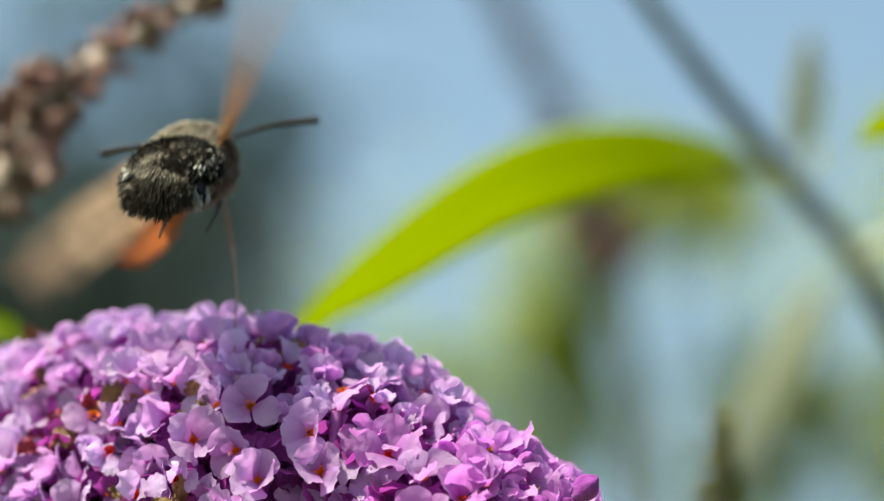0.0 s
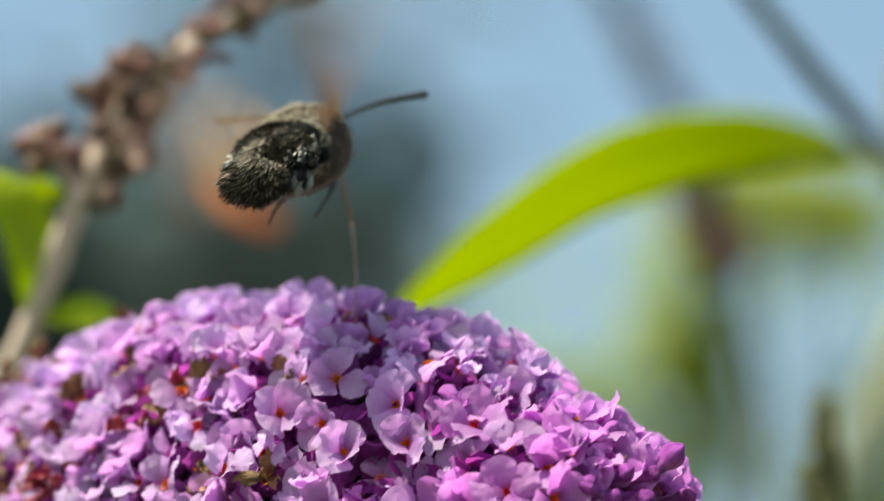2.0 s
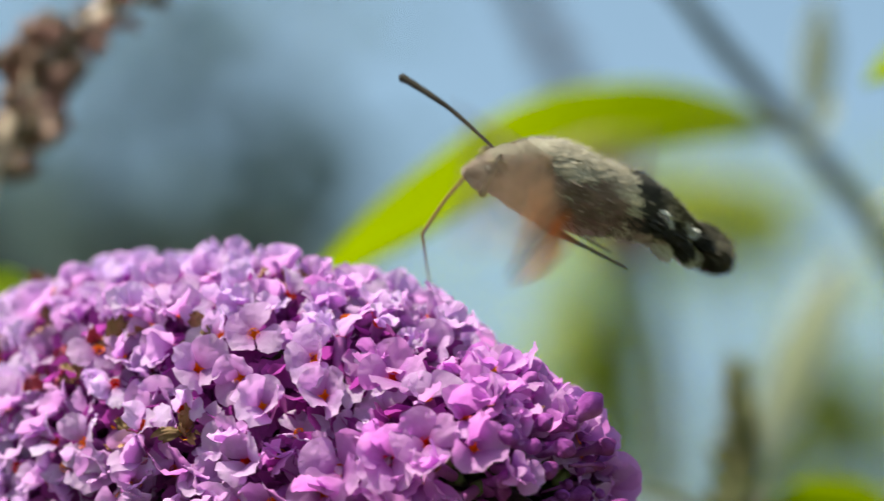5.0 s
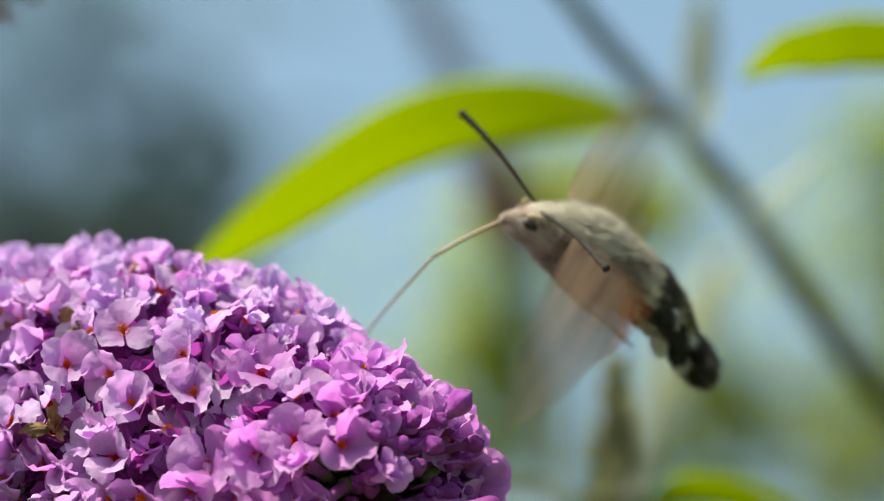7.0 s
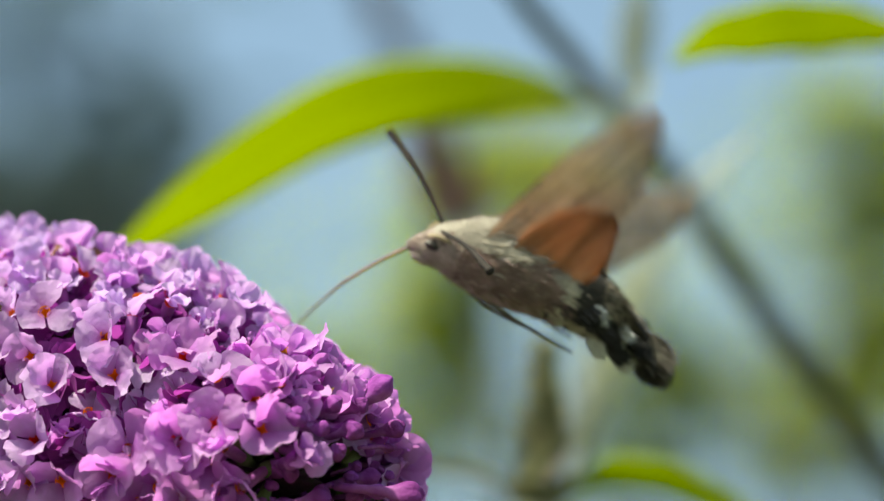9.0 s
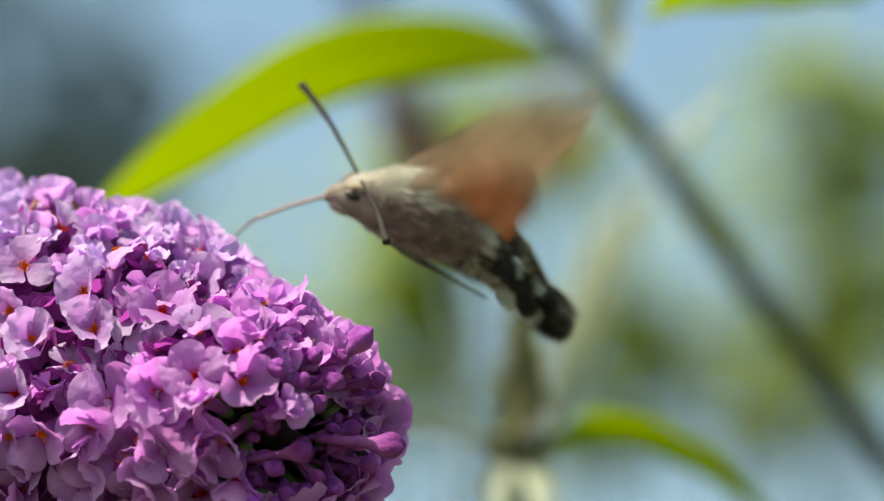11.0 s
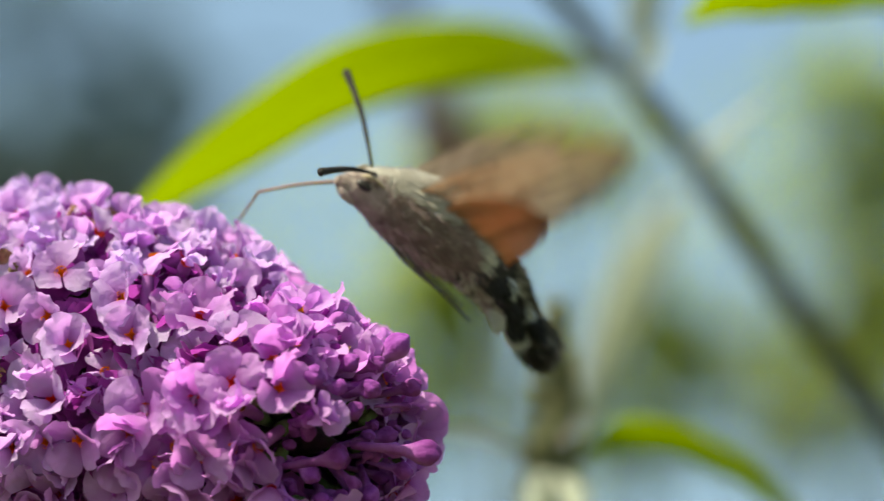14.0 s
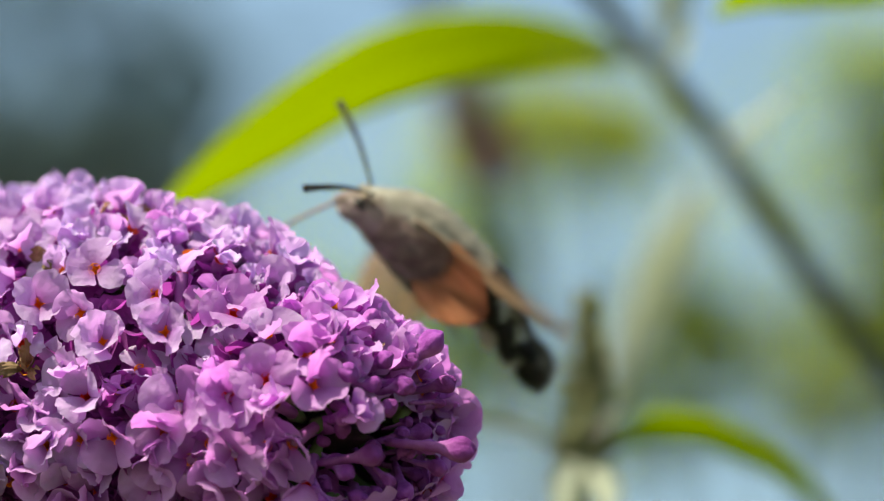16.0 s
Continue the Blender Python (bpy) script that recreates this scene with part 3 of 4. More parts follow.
def abdomen_fur(x, y, z, wob, chance):
    """0 grey, 1 brown, 2 cream, 3 black, 4 speckled."""
    mid = float(np.interp(-x, (3.4, 7.0, 11.0, 14.5, 17.5), (-0.3, -1.0, -2.4, -4.2, -6.0)))
    up, at = z - mid, x + 0.5 * wob
    if up < -1.7 and at > -14:
        return 3 if math.sin(at * 2.6) > 0.75 or chance < 0.15 else 2 if chance < 0.75 else 1
    if at > (-6.9 if up > 1.6 and y < 4.2 else -5.4):
        return 0 if up + 0.5 * wob > 1.7 else 1
    if at > -7.2 and up + 0.6 * wob > 0.2:
        return 2 if chance < 0.7 else 0
    if at > -7.2:
        return 1 if chance < 0.4 else 3
    if at < -10.2 and up > 0.8:
        return 4 if chance < 0.72 else 3
    return 3 if chance < 0.98 else 4


def smooth_rows(rows, n):
    pts = curve_points([(r[0], r[1], r[2]) for r in rows], n)
    hs = curve_points([(r[3], 0, 0) for r in rows], n)
    return [(p.x, p.y, p.z, h.x) for p, h in zip(pts, hs)]


# grey and brown fur also hold the sunlit back and shaded flank in their colours
FUR_PALE = mat("fur_grey", [(0.245, 0.22, 0.18), (0.39, 0.35, 0.29), (0.55, 0.50, 0.425)], 520, 0.9, 0.4, 2500, thin=0.3, shine=0.1, spread=0.16, island=True, sheen=0.3)
FUR_BROWN = mat("fur_brown", [(0.14, 0.097, 0.082), (0.225, 0.16, 0.137), (0.33, 0.245, 0.208)], 520, 0.9, 0.4, 2500, thin=0.3, shine=0.1, spread=0.18, island=True, sheen=0.2)
FUR_ROSE = mat("fur_rose_grey", [(0.26, 0.195, 0.175), (0.40, 0.315, 0.28), (0.56, 0.46, 0.41)], 520, 0.9, 0.4, 2500, thin=0.3, shine=0.1, spread=0.3, island=True, sheen=0.2)
FUR_CREAM = mat("fur_cream", [(0.48, 0.44, 0.34), (0.66, 0.62, 0.50)], 600, 0.9, 0.4, 2500, thin=0.3, shine=0.1, spread=0.25, island=True)
FUR_SPECK = mat("fur_speckled_grey", [(0.09, 0.08, 0.062), (0.20, 0.175, 0.14), (0.40, 0.36, 0.29)], 700, 0.9, 0.4, 2500, shine=0.1, spread=0.6, island=True)
FUR_BLACK = mat("fur_black", [(0.012, 0.011, 0.010), (0.038, 0.034, 0.030)], 700, 0.85, 0.4, spread=0.4, island=True)
FUR_TAIL = mat("fur_tail", [(0.026, 0.023, 0.020), (0.055, 0.048, 0.040), (0.12, 0.105, 0.086)], 400, 0.9, 0.4, shine=0.1, thin=0.25, spread=0.22, island=True)
FUR_WHITE = mat("fur_white", [(0.48, 0.47, 0.44), (0.66, 0.65, 0.61)], 700, 0.9, 0.4, shine=0.1, spread=0.15, island=True)
EYE = mat("compound_eye", [(0.012, 0.010, 0.010), (0.035, 0.028, 0.022)], 1500, 0.38, 0.15, shine=0.3)
BROW = mat("brow_scales", [(0.24, 0.19, 0.11), (0.36, 0.29, 0.18)], 900, 0.8, 0.4)
ANTENNA = mat("antenna_dark", [(0.012, 0.010, 0.009), (0.035, 0.028, 0.024)], 900, 0.8, 0.5, shine=0.2)
PROBOSCIS = mat("proboscis_horn", [(0.17, 0.075, 0.04), (0.28, 0.14, 0.08)], 700, 0.4, 0.2)
LEG = mat("leg_scales", [(0.03, 0.025, 0.022), (0.10, 0.08, 0.07)], 900, 0.7, 0.4)
FOREWING_TOP = zoned(mat("forewing_grey", [(0.40, 0.295, 0.20), (0.52, 0.39, 0.275), (0.64, 0.50, 0.37)], 420, 0.75, 0.4, 1600, thin=0.5),
                     1, [(0.0, (1, 1, 1)), (0.30, (1, 0.97, 0.95)), (0.34, (0.82, 0.79, 0.76)), (0.40, (1, 0.97, 0.95)), (0.66, (0.95, 0.9, 0.85)), (0.74, (0.6, 0.55, 0.52)), (1.0, (0.6, 0.55, 0.52))], 0.0, 0.0225)
FOREWING = zoned(mat("forewing_tan", [(0.64, 0.43, 0.28), (0.75, 0.54, 0.375), (0.83, 0.64, 0.475)], 420, 0.75, 0.4, 1600, thin=0.6),
                 1, [(0.0, (0.74, 0.52, 0.38)), (0.28, (0.88, 0.68, 0.54)), (0.66, (1.0, 0.95, 0.90)), (0.86, (0.95, 0.92, 0.90)), (1.0, (0.74, 0.68, 0.66))], 0.0, 0.0225)
HINDWING = zoned(mat("hindwing_orange", [(0.62, 0.17, 0.03), (0.80, 0.27, 0.05)], 420, 0.75, 0.4, 1600, thin=0.55),
                 1, [(0.0, (0.7, 0.9, 0.9)), (0.25, (0.85, 0.8, 0.7)), (0.7, (0.95, 0.85, 0.8)), (1.0, (0.42, 0.32, 0.28))], 0.0, 0.0115)
HINDWING_UNDER = zoned(mat("hindwing_rust", [(0.70, 0.33, 0.15), (0.84, 0.47, 0.25)], 420, 0.75, 0.4, 1600, thin=0.55),
                       1, [(0.0, (1.0, 1.1, 1.1)), (0.4, (1.0, 0.95, 0.9)), (0.8, (0.95, 0.80, 0.75)), (1.0, (0.6, 0.5, 0.45))], 0.0, 0.0115)
for wing_skin in (FOREWING_TOP, FOREWING, HINDWING, HINDWING_UNDER):
    streaked(wing_skin)
see_through(FOREWING, 0.42)
see_through(FOREWING_TOP, 0.38)
see_through(HINDWING, 0.25)
see_through(HINDWING_UNDER, 0.25)
WING_ROOT = Vector((0.0025, 0.0034, 0.0022))
HINGE = Vector((-0.0030, 0, -0.0003))
PROB_AT, PROB_LONG = Vector((0.0110, 0, -0.0008)), 0.0095


def wing_mesh(outline, flip, camber):
    """A thin wing from the root along +y (the left one) with raised veins; x points forward."""
    bm = bmesh.new()
    nu, nv = 22, 9
    lead, trail = outline
    sgn = -1 if flip else 1
    for level in (0.00004, -0.00004):
        grid = []
        for i in range(nu + 1):
            u = i / nu
            y = u * lead[-1][1]
            xl = float(np.interp(y, [q[1] for q in lead], [q[0] for q in lead]))
            xt = float(np.interp(y, [q[1] for q in trail], [q[0] for q in trail]))
            row = []
            for k in range(nv + 1):
                v = k / nv
                x = xl + (xt - xl) * v
                z = camber * math.sin(math.pi * v) * (0.3 + u) + 0.05 * u * u * camber + 0.06 * (0.5 - abs(v * 5 % 1 - 0.5)) * u
                row.append(bm.verts.new(Vector((x, sgn * y, z)) * 0.00108 + Vector((0, 0, level))))
            grid.append(row)
        for i in range(nu):
            for k in range(nv):
                q = (grid[i][k], grid[i + 1][k], grid[i + 1][k + 1], grid[i][k + 1])
                bm.faces.new(q if (level > 0) != flip else q[::-1]).material_index = 0 if level > 0 else 1
    bmesh.ops.remove_doubles(bm, verts=bm.verts, dist=1e-7)
    rnd = random.Random(5)
    # the fringe along the trailing edge
    for i in range(420):
        y = lead[-1][1] * rnd.uniform(0.1, 0.99)
        xt = float(np.interp(y, [q[1] for q in trail], [q[0] for q in trail]))
        p = Vector((xt + 0.1, sgn * y, 0)) * 0.00108
        d = Vector((-rnd.uniform(0.25, 0.55), sgn * rnd.uniform(-0.1, 0.3), rnd.uniform(-0.05, 0.05))) * 0.001
        q = [bm.verts.new(c) for c in (p - Vector((0, 0.0001, 0)), p + Vector((0, 0.0001, 0)), p + d)]
        bm.faces.new(q)
    for g in (0.02, 0.2, 0.38, 0.55, 0.72, 0.9):
        pts = []
        for i in range(13):
            y = i / 12 * lead[-1][1] * 0.96
            xl = float(np.interp(y, [q[1] for q in lead], [q[0] for q in lead]))
            xt = float(np.interp(y, [q[1] for q in trail], [q[0] for q in trail]))
            v = g * min(1, 0.25 + i / 9)
            pts.append(Vector((xl + (xt - xl) * v, sgn * y, camber * math.sin(math.pi * v) * (0.3 + i / 12))) * 0.00108)
        tube_into(bm, pts, [0.00008 - 0.00004 * i / 12 for i in range(13)], 5)
    return bm


FORE = ([(1.6, 0), (2.3, 5), (2.2, 12), (1.1, 18), (-1.0, 22.5)], [(-2.6, 0), (-6.0, 3), (-7.2, 7), (-6.5, 12), (-5.2, 17), (-3.4, 20.5), (-1.4, 22.5)])
HIND = ([(1.2, 0), (1.8, 4), (1.4, 7), (0.2, 9.5), (-2.0, 11.5)], [(-3.0, 0), (-5.6, 3), (-6.2, 6), (-5.4, 8.5), (-4.0, 10.8), (-2.6, 11.5)])


def build_moth():
    moth = thing("hawk_moth", "hovering grey-brown hawk moth with orange hindwings and long proboscis", "moth")
    bm = bmesh.new()
    r = body_rings(bm, smooth_rows([(11.8, -1.0, 0.4, 0.4), (10.8, -0.8, 1.2, 1.2), (9.4, -0.3, 2.1, 2.1), (7.8, 0.0, 2.9, 2.8), (6.0, 0.1, 3.3, 3.4)], 12))
    fur_into(bm, r, 1400, 0.0008, (-0.8, 0, 0), 3, width=0.0001)
    marked(bm, thorax_fur, 31)
    head = part("head", bm, [FUR_PALE, FUR_BROWN, FUR_ROSE], moth)
    feelers = []
    for sgn in (1, -1):
        bm = bmesh.new()
        bmesh.ops.create_uvsphere(bm, u_segments=18, v_segments=12, radius=0.00125)
        for v in bm.verts:
            v.co = Vector((8.7, sgn * 1.80, 0.30)) * 0.001 + Vector((v.co.x * 1.15, v.co.y * 0.66, v.co.z * 0.52))
        part("eye", bm, EYE, head, "glossy dark compound eye")
        bm = bmesh.new()
        pts = curve_points([(10.0 * 0.001, sgn * 0.0017, 0.0011), (8.8 * 0.001, sgn * 0.0024, 0.0016), (7.3 * 0.001, sgn * 0.0028, 0.0013)], 8)
        tube_into(bm, pts, [0.0001, 0.00018, 0.00024, 0.00026, 0.00026, 0.00024, 0.00022, 0.00016, 0.0001], 8, 0.3)
        part("brow", bm, BROW, head, "buff scale brow above the eye")
        bm = bmesh.new()
        pts = curve_points([(0, 0, 0), (0.007, 0, 0.0005), (0.0125, 0, 0.0001), (0.0140, 0, -0.0001)], 16)
        rad = [0.00018 + 0.00038 * (i / 16) ** 1.1 for i in range(15)] + [0.00040, 0.00012]
        tube_into(bm, pts, rad, 8, 0.25)
        feelers.append(part("antenna", bm, ANTENNA, head, "dark clubbed antenna"))
        bm = bmesh.new()
        pts = curve_points([(0.0113, sgn * 0.0004, -0.0011), (0.0104, sgn * 0.0009, -0.0017), (0.0088, sgn * 0.0013, -0.0021)], 6)
        tube_into(bm, pts, [0.0002, 0.00035, 0.0005, 0.0006, 0.0006, 0.0005, 0.0003], 8, 0.2)
        part("palp", bm, FUR_ROSE, head, "pale scaly palp")
    bm = bmesh.new()
    r = body_rings(bm, smooth_rows([(6.8, 0.1, 3.0, 3.2), (4.6, 0.3, 4.3, 4.1), (1.4, 0.2, 5.0, 4.6), (-2.0, -0.1, 5.0, 4.3), (-4.4, -0.5, 4.6, 3.8)], 16), 26)
    fur_into(bm, r, 9000, 0.0015, (-1.0, 0, 0), 4, width=0.00010)
    marked(bm, thorax_fur, 32)
    part("thorax", bm, [FUR_PALE, FUR_BROWN, FUR_ROSE], moth)
    bm = bmesh.new()
    r = body_rings(bm, smooth_rows([(-3.4, -0.3, 4.7, 3.9), (-6.5, -0.9, 5.1, 3.8), (-10.0, -2.1, 4.9, 3.5), (-13.2, -3.6, 3.9, 2.7), (-16.0, -5.2, 2.6, 1.7)], 20), 26)
    fur_into(bm, r, 12000, 0.0013, (-1.0, 0, -0.25), 5, width=0.00008)
    marked(bm, abdomen_fur, 33)
    for v in bm.verts:
        v.co -= HINGE
    abdomen = part("abdomen", bm, [FUR_PALE, FUR_BROWN, FUR_CREAM, FUR_BLACK, FUR_SPECK], moth)
    # pale and dark side tufts along the abdomen, and the tail fan
    rnd = random.Random(8)

    def tuft(x, y, z, sgn, m, count, long, spread, out, drop):
        bm = bmesh.new()
        for _ in range(count):
            p = Vector((x + rnd.gauss(0, spread), sgn * (y + rnd.gauss(0, 0.15)), z + rnd.gauss(0, spread))) * 0.001
            d = Vector((-1, sgn * rnd.gauss(out, 0.10), rnd.gauss(drop, 0.13))).normalized() * 0.001 * rnd.uniform(0.6, 1.1) * long
            s = Vector((rnd.gauss(0, 0.5), rnd.gauss(0, 0.5), 1)).cross(d).normalized() * 0.00013
            q = [bm.verts.new(c) for c in (p - s, p + s, p + d * 0.6 + s * 1.4, p + d, p + d * 0.6 - s * 1.4)]
            bm.faces.new(q)
        for v in bm.verts:
            v.co -= HINGE
        part("side_tuft", bm, m, abdomen, "white hair tuft" if m is FUR_WHITE else "black hair tuft", False)

    for sgn in (1, -1):
        for x, y, z, m, long, out, drop in ((-8.8, 5.0, -1.6, FUR_BLACK, 2.2, 0.35, -0.5), (-9.6, 4.5, -1.5, FUR_WHITE, 2.1, 0.30, -0.35),
                                            (-11.6, 4.5, -3.0, FUR_BLACK, 2.6, 0.35, -0.6), (-12.6, 3.7, -2.9, FUR_WHITE, 2.4, 0.28, -0.4), (-10.8, 3.6, -5.0, FUR_WHITE, 2.0, 0.30, -0.9),
                                            (-13.0, 3.6, -5.0, FUR_BLACK, 2.6, 0.30, -0.8), (-13.8, 3.3, -5.9, FUR_WHITE, 2.2, 0.35, -0.9), (-14.8, 3.0, -4.0, FUR_BLACK, 3.0, 0.35, -0.5)):
            tuft(x, y, z, sgn, m, 120 if m is FUR_WHITE and drop > -0.6 else 210, long, 0.40, out, drop)
    bm = bmesh.new()
    body_rings(bm, smooth_rows([(-15.2, -4.7, 2.7, 1.7), (-17.4, -6.1, 2.6, 1.5), (-19.4, -7.3, 1.2, 0.4)], 8), 16)
    for _ in range(14000):
        a, layer = rnd.uniform(-1, 1), rnd.uniform(-1, 1)
        p = Vector((-15.4 - rnd.random() * 2.6, a * 2.6, -5.0 - rnd.random() * 1.5 + layer * 1.5 * (1.2 - abs(a)))) * 0.001
        d = Vector((-0.82, a * 0.42 + rnd.gauss(0, 0.10), -0.52 + layer * 0.10 + rnd.gauss(0, 0.10))).normalized() * 0.001 * rnd.uniform(2.2, 4.4) * (1.0 - 0.15 * abs(a))
        s = Vector((rnd.gauss(0, 0.3), rnd.gauss(0, 0.5), 1)).cross(d).normalized() * 0.00004
        q = [bm.verts.new(c) for c in (p - s, p + s, p + d * 0.7 + s * 1.5, p + d, p + d * 0.7 - s * 1.5)]
        bm.faces.new(q).material_index = 1 if layer > 0.3 and rnd.random() < 0.75 else 0
    for v in bm.verts:
        v.co -= HINGE
    part("tail_fan", bm, [FUR_TAIL, FUR_SPECK], abdomen, "black fan of tail hair", False)
    for sgn in (1, -1):
        for pts in (((2.0, 2.4, -3.6), (-2.0, 2.9, -4.9), (-6.0, 2.9, -5.9), (-9.6, 2.7, -6.8)), ((3.5, 2.0, -3.6), (0.5, 2.7, -4.7), (-4.0, 2.9, -5.5))):
            bm = bmesh.new()
            c = curve_points([(x * 0.001, sgn * y * 0.001, z * 0.001) for x, y, z in pts], 12)
            tube_into(bm, c, [0.00030 - 0.00018 * i / 12 for i in range(13)], 7, 0.5)
            part("leg", bm, LEG, moth, "thin dark leg folded back")
    wings = {}
    for side, flip in (("L", False), ("R", True)):
        for kind, outline, camber in (("forewing", FORE, 0.55), ("hindwing", HIND, 0.35)):
            bm = wing_mesh(outline, flip, camber)
            ob = part(kind, bm, [FOREWING_TOP, FOREWING] if kind == "forewing" else [HINDWING, HINDWING_UNDER], moth, "brown forewing with dark bands" if kind == "forewing" else "orange hindwing with brown edge")
            wings[kind, side] = ob
    bm = bmesh.new()
    pts = curve_points([(0, 0, 0), (PROB_LONG * 0.5, 0, 0.00025), (PROB_LONG, 0, 0)], 8)
    tube_into(bm, pts, [0.00022 - 0.00004 * i / 8 for i in range(9)], 8)
    prob = part("proboscis", bm, PROBOSCIS, moth, "thin brown proboscis")
    bm = bmesh.new()
    pts = curve_points([(0, 0, 0), (0.0117, 0, 0.0004), (0.0235, 0, 0)], 8)
    tube_into(bm, pts, [0.00015 - 0.00007 * i / 8 for i in range(9)], 8)
    tip = part("proboscis_tip", bm, PROBOSCIS, prob)
    return moth, wings, prob, tip, feelers, abdomen


MOTH, WINGS, PROB, PROB_TIP, FEELERS, ABDOMEN = build_moth()


# ---- leaves, branches and spent blooms behind ----
def cluster_spike(name, pts, width, count, size, material, stem_mat, label, category, stem_r, part_name, seed, stem_pts=None, spread_low=1.0, group=""):
    """A stalk set with many small capsules or buds, each one a part."""
    rnd = random.Random(seed)
    top = thing(name, label, category, group)
    line = curve_points(pts, 40)
    foot = line[0]
    stem_part("stem", [*(stem_pts or to_ground(foot))[::-1], *[line[i] for i in range(0, 41, 8)]], stem_r * 1.4, stem_r * 0.6, stem_mat, top, 48)
    meshes = []
    for k in range(4):
        bm = bmesh.new()
        prof = [(0.0, 0.3), (0.25, 0.75), (0.55, 1.0), (0.8, 0.75), (1.0, 0.2)]
        tube_into(bm, [Vector((0.12 * math.sin(z * 3 + k), 0, z - 0.1)) for z, r in prof], [0.40 * r for z, r in prof], 9, 0.25)
        for v in bm.verts:
            v.co += 0.20 * Vector((noise.noise(v.co * 3 + Vector((k, 0, 0))), noise.noise(v.co * 3 + Vector((0, k, 7))), 0))
        me = bpy.data.meshes.new(part_name)
        for f in bm.faces:
            f.smooth = True
        bm.to_mesh(me)
        bm.free()
        me.materials.append(material)
        meshes.append(me)
    for j in range(count):
        u = (j + rnd.random()) / count
        i = min(39, int(u * 40))
        p = line[i].lerp(line[i + 1], u * 40 - i)
        d = (line[i + 1] - line[i]).normalized()
        lump = 0.55 + 0.45 * math.sin(u * spread_low * 20 + seed) ** 2
        if spread_low > 1 and math.sin(u * 38 + seed) < -0.35 and rnd.random() < 0.8:
            continue
        out = d.orthogonal()
        out.rotate(Matrix.Rotation(rnd.random() * 6.3, 3, d))
        ob = new(part_name, rnd.choice(meshes))
        ob.parent = top
        way = (out + d * rnd.uniform(0.1, 0.9)).normalized()
        ob.matrix_local = frame_on(p + out * width * lump * rnd.uniform(0.1, 0.9) * (1.1 - 0.75 * u), way, rnd.random() * 6) @ Matrix.Scale(size * rnd.uniform(0.7, 1.25) * (1.1 - 0.45 * u), 4)
    return top


# the arched leaf and the branch it grows from
branch = thing("shrub_branch", "slanting grey-brown shrub branch with long yellow-green leaves", "branch")
stem_part("stem", [*to_ground((0.0942, 0.7200, -0.0595), (0.25, 0.2))[::-1], (0.0942, 0.7200, -0.0595), (0.0748, 0.7100, -0.0367), (0.0569, 0.7000, -0.0146), (0.0439, 0.6950, 0.0031), (0.0385, 0.6900, 0.0113), (0.0270, 0.6800, 0.0236), (0.0127, 0.6700, 0.0398), (0.0005, 0.6650, 0.0547)],
          0.0042, 0.0015, BARK, branch, 60)
leaf_part([(0.0228, 0.6650, 0.0234), (0.0167, 0.6520, 0.0246), (0.0048, 0.6350, 0.0249), (-0.0078, 0.6150, 0.0222), (-0.0196, 0.6000, 0.0168), (-0.0309, 0.5850, 0.0085), (-0.0410, 0.5780, 0.0011), (-0.0458, 0.5750, -0.0043), (-0.0506, 0.5730, -0.0104)], (0.10, 0.88, 0.46), 0.0076, LEAF, branch, "long arched yellow-green leaf lit through", 0.03, 0.92)
leaf_part([(0.0656, 0.6000, 0.0325), (0.0610, 0.5980, 0.0325), (0.0519, 0.5900, 0.0321), (0.0417, 0.5800, 0.0302), (0.0355, 0.5750, 0.0282), (0.0312, 0.5730, 0.0260)], (0.1, 0.85, 0.5), 0.0058, LEAF, branch, "slender yellow-green leaf", 0.03, 0.8)
stem_part("leaf_stalk", [(0.0288, 0.6810, 0.0218), (0.0258, 0.6730, 0.0228), (0.0228, 0.6650, 0.0234), (0.0167, 0.6520, 0.0246)], 0.0011, 0.0006, STEM, branch)
leaf_part([(0.0306, 0.7000, 0.0257), (0.0315, 0.7000, 0.0313), (0.0323, 0.7000, 0.0389), (0.0327, 0.7000, 0.0473)], (1, 0.1, 0), 0.0030, LEAF_PALE, branch, "young pale green leaf", 0.2)
stem_part("leaf_stalk", [(0.0656, 0.6000, 0.0325), (0.0864, 0.6600, 0.0287), (0.0920, 0.7000, 0.0042), (0.0942, 0.7200, -0.0595)], 0.0010, 0.0016, STEM, branch)
for a, b, w in (((0.0398, 0.6900, 0.0101), (0.0462, 0.6200, 0.0173), 0.0024), ((0.0300, 0.6800, 0.0206), (0.0300, 0.6200, 0.0262), 0.0024), ((0.0422, 0.6920, 0.0060), (0.0421, 0.6200, 0.0119), 0.0020)):
    leaf_part([a, Vector(a).lerp(Vector(b), 0.5), b], (0.6, 0.3, 0.7), w, LEAF_PALE, branch, "small pale side leaf", 0.2)

# a withered pale leaf on its own stalk
pale = thing("withered_leaf_stalk", "pale dry leaf stalk leaning between green shoots", "stalk")
stem_part("stem", [*to_ground((0.0189, 0.8000, -0.0596), (0.0, 0.2))[::-1], (0.0189, 0.8000, -0.0596), (0.0242, 0.8000, -0.0382), (0.0296, 0.8000, -0.0232)], 0.003, 0.001, DRY_STEM, pale)
leaf_part([(0.0232, 0.8000, -0.0414), (0.0296, 0.8000, -0.0232), (0.0371, 0.8000, -0.0060), (0.0440, 0.8000, 0.0050)], (0.70, 0.60, -0.39), 0.0060, LEAF_PALE, pale, "pale withered leaf", 0.3)

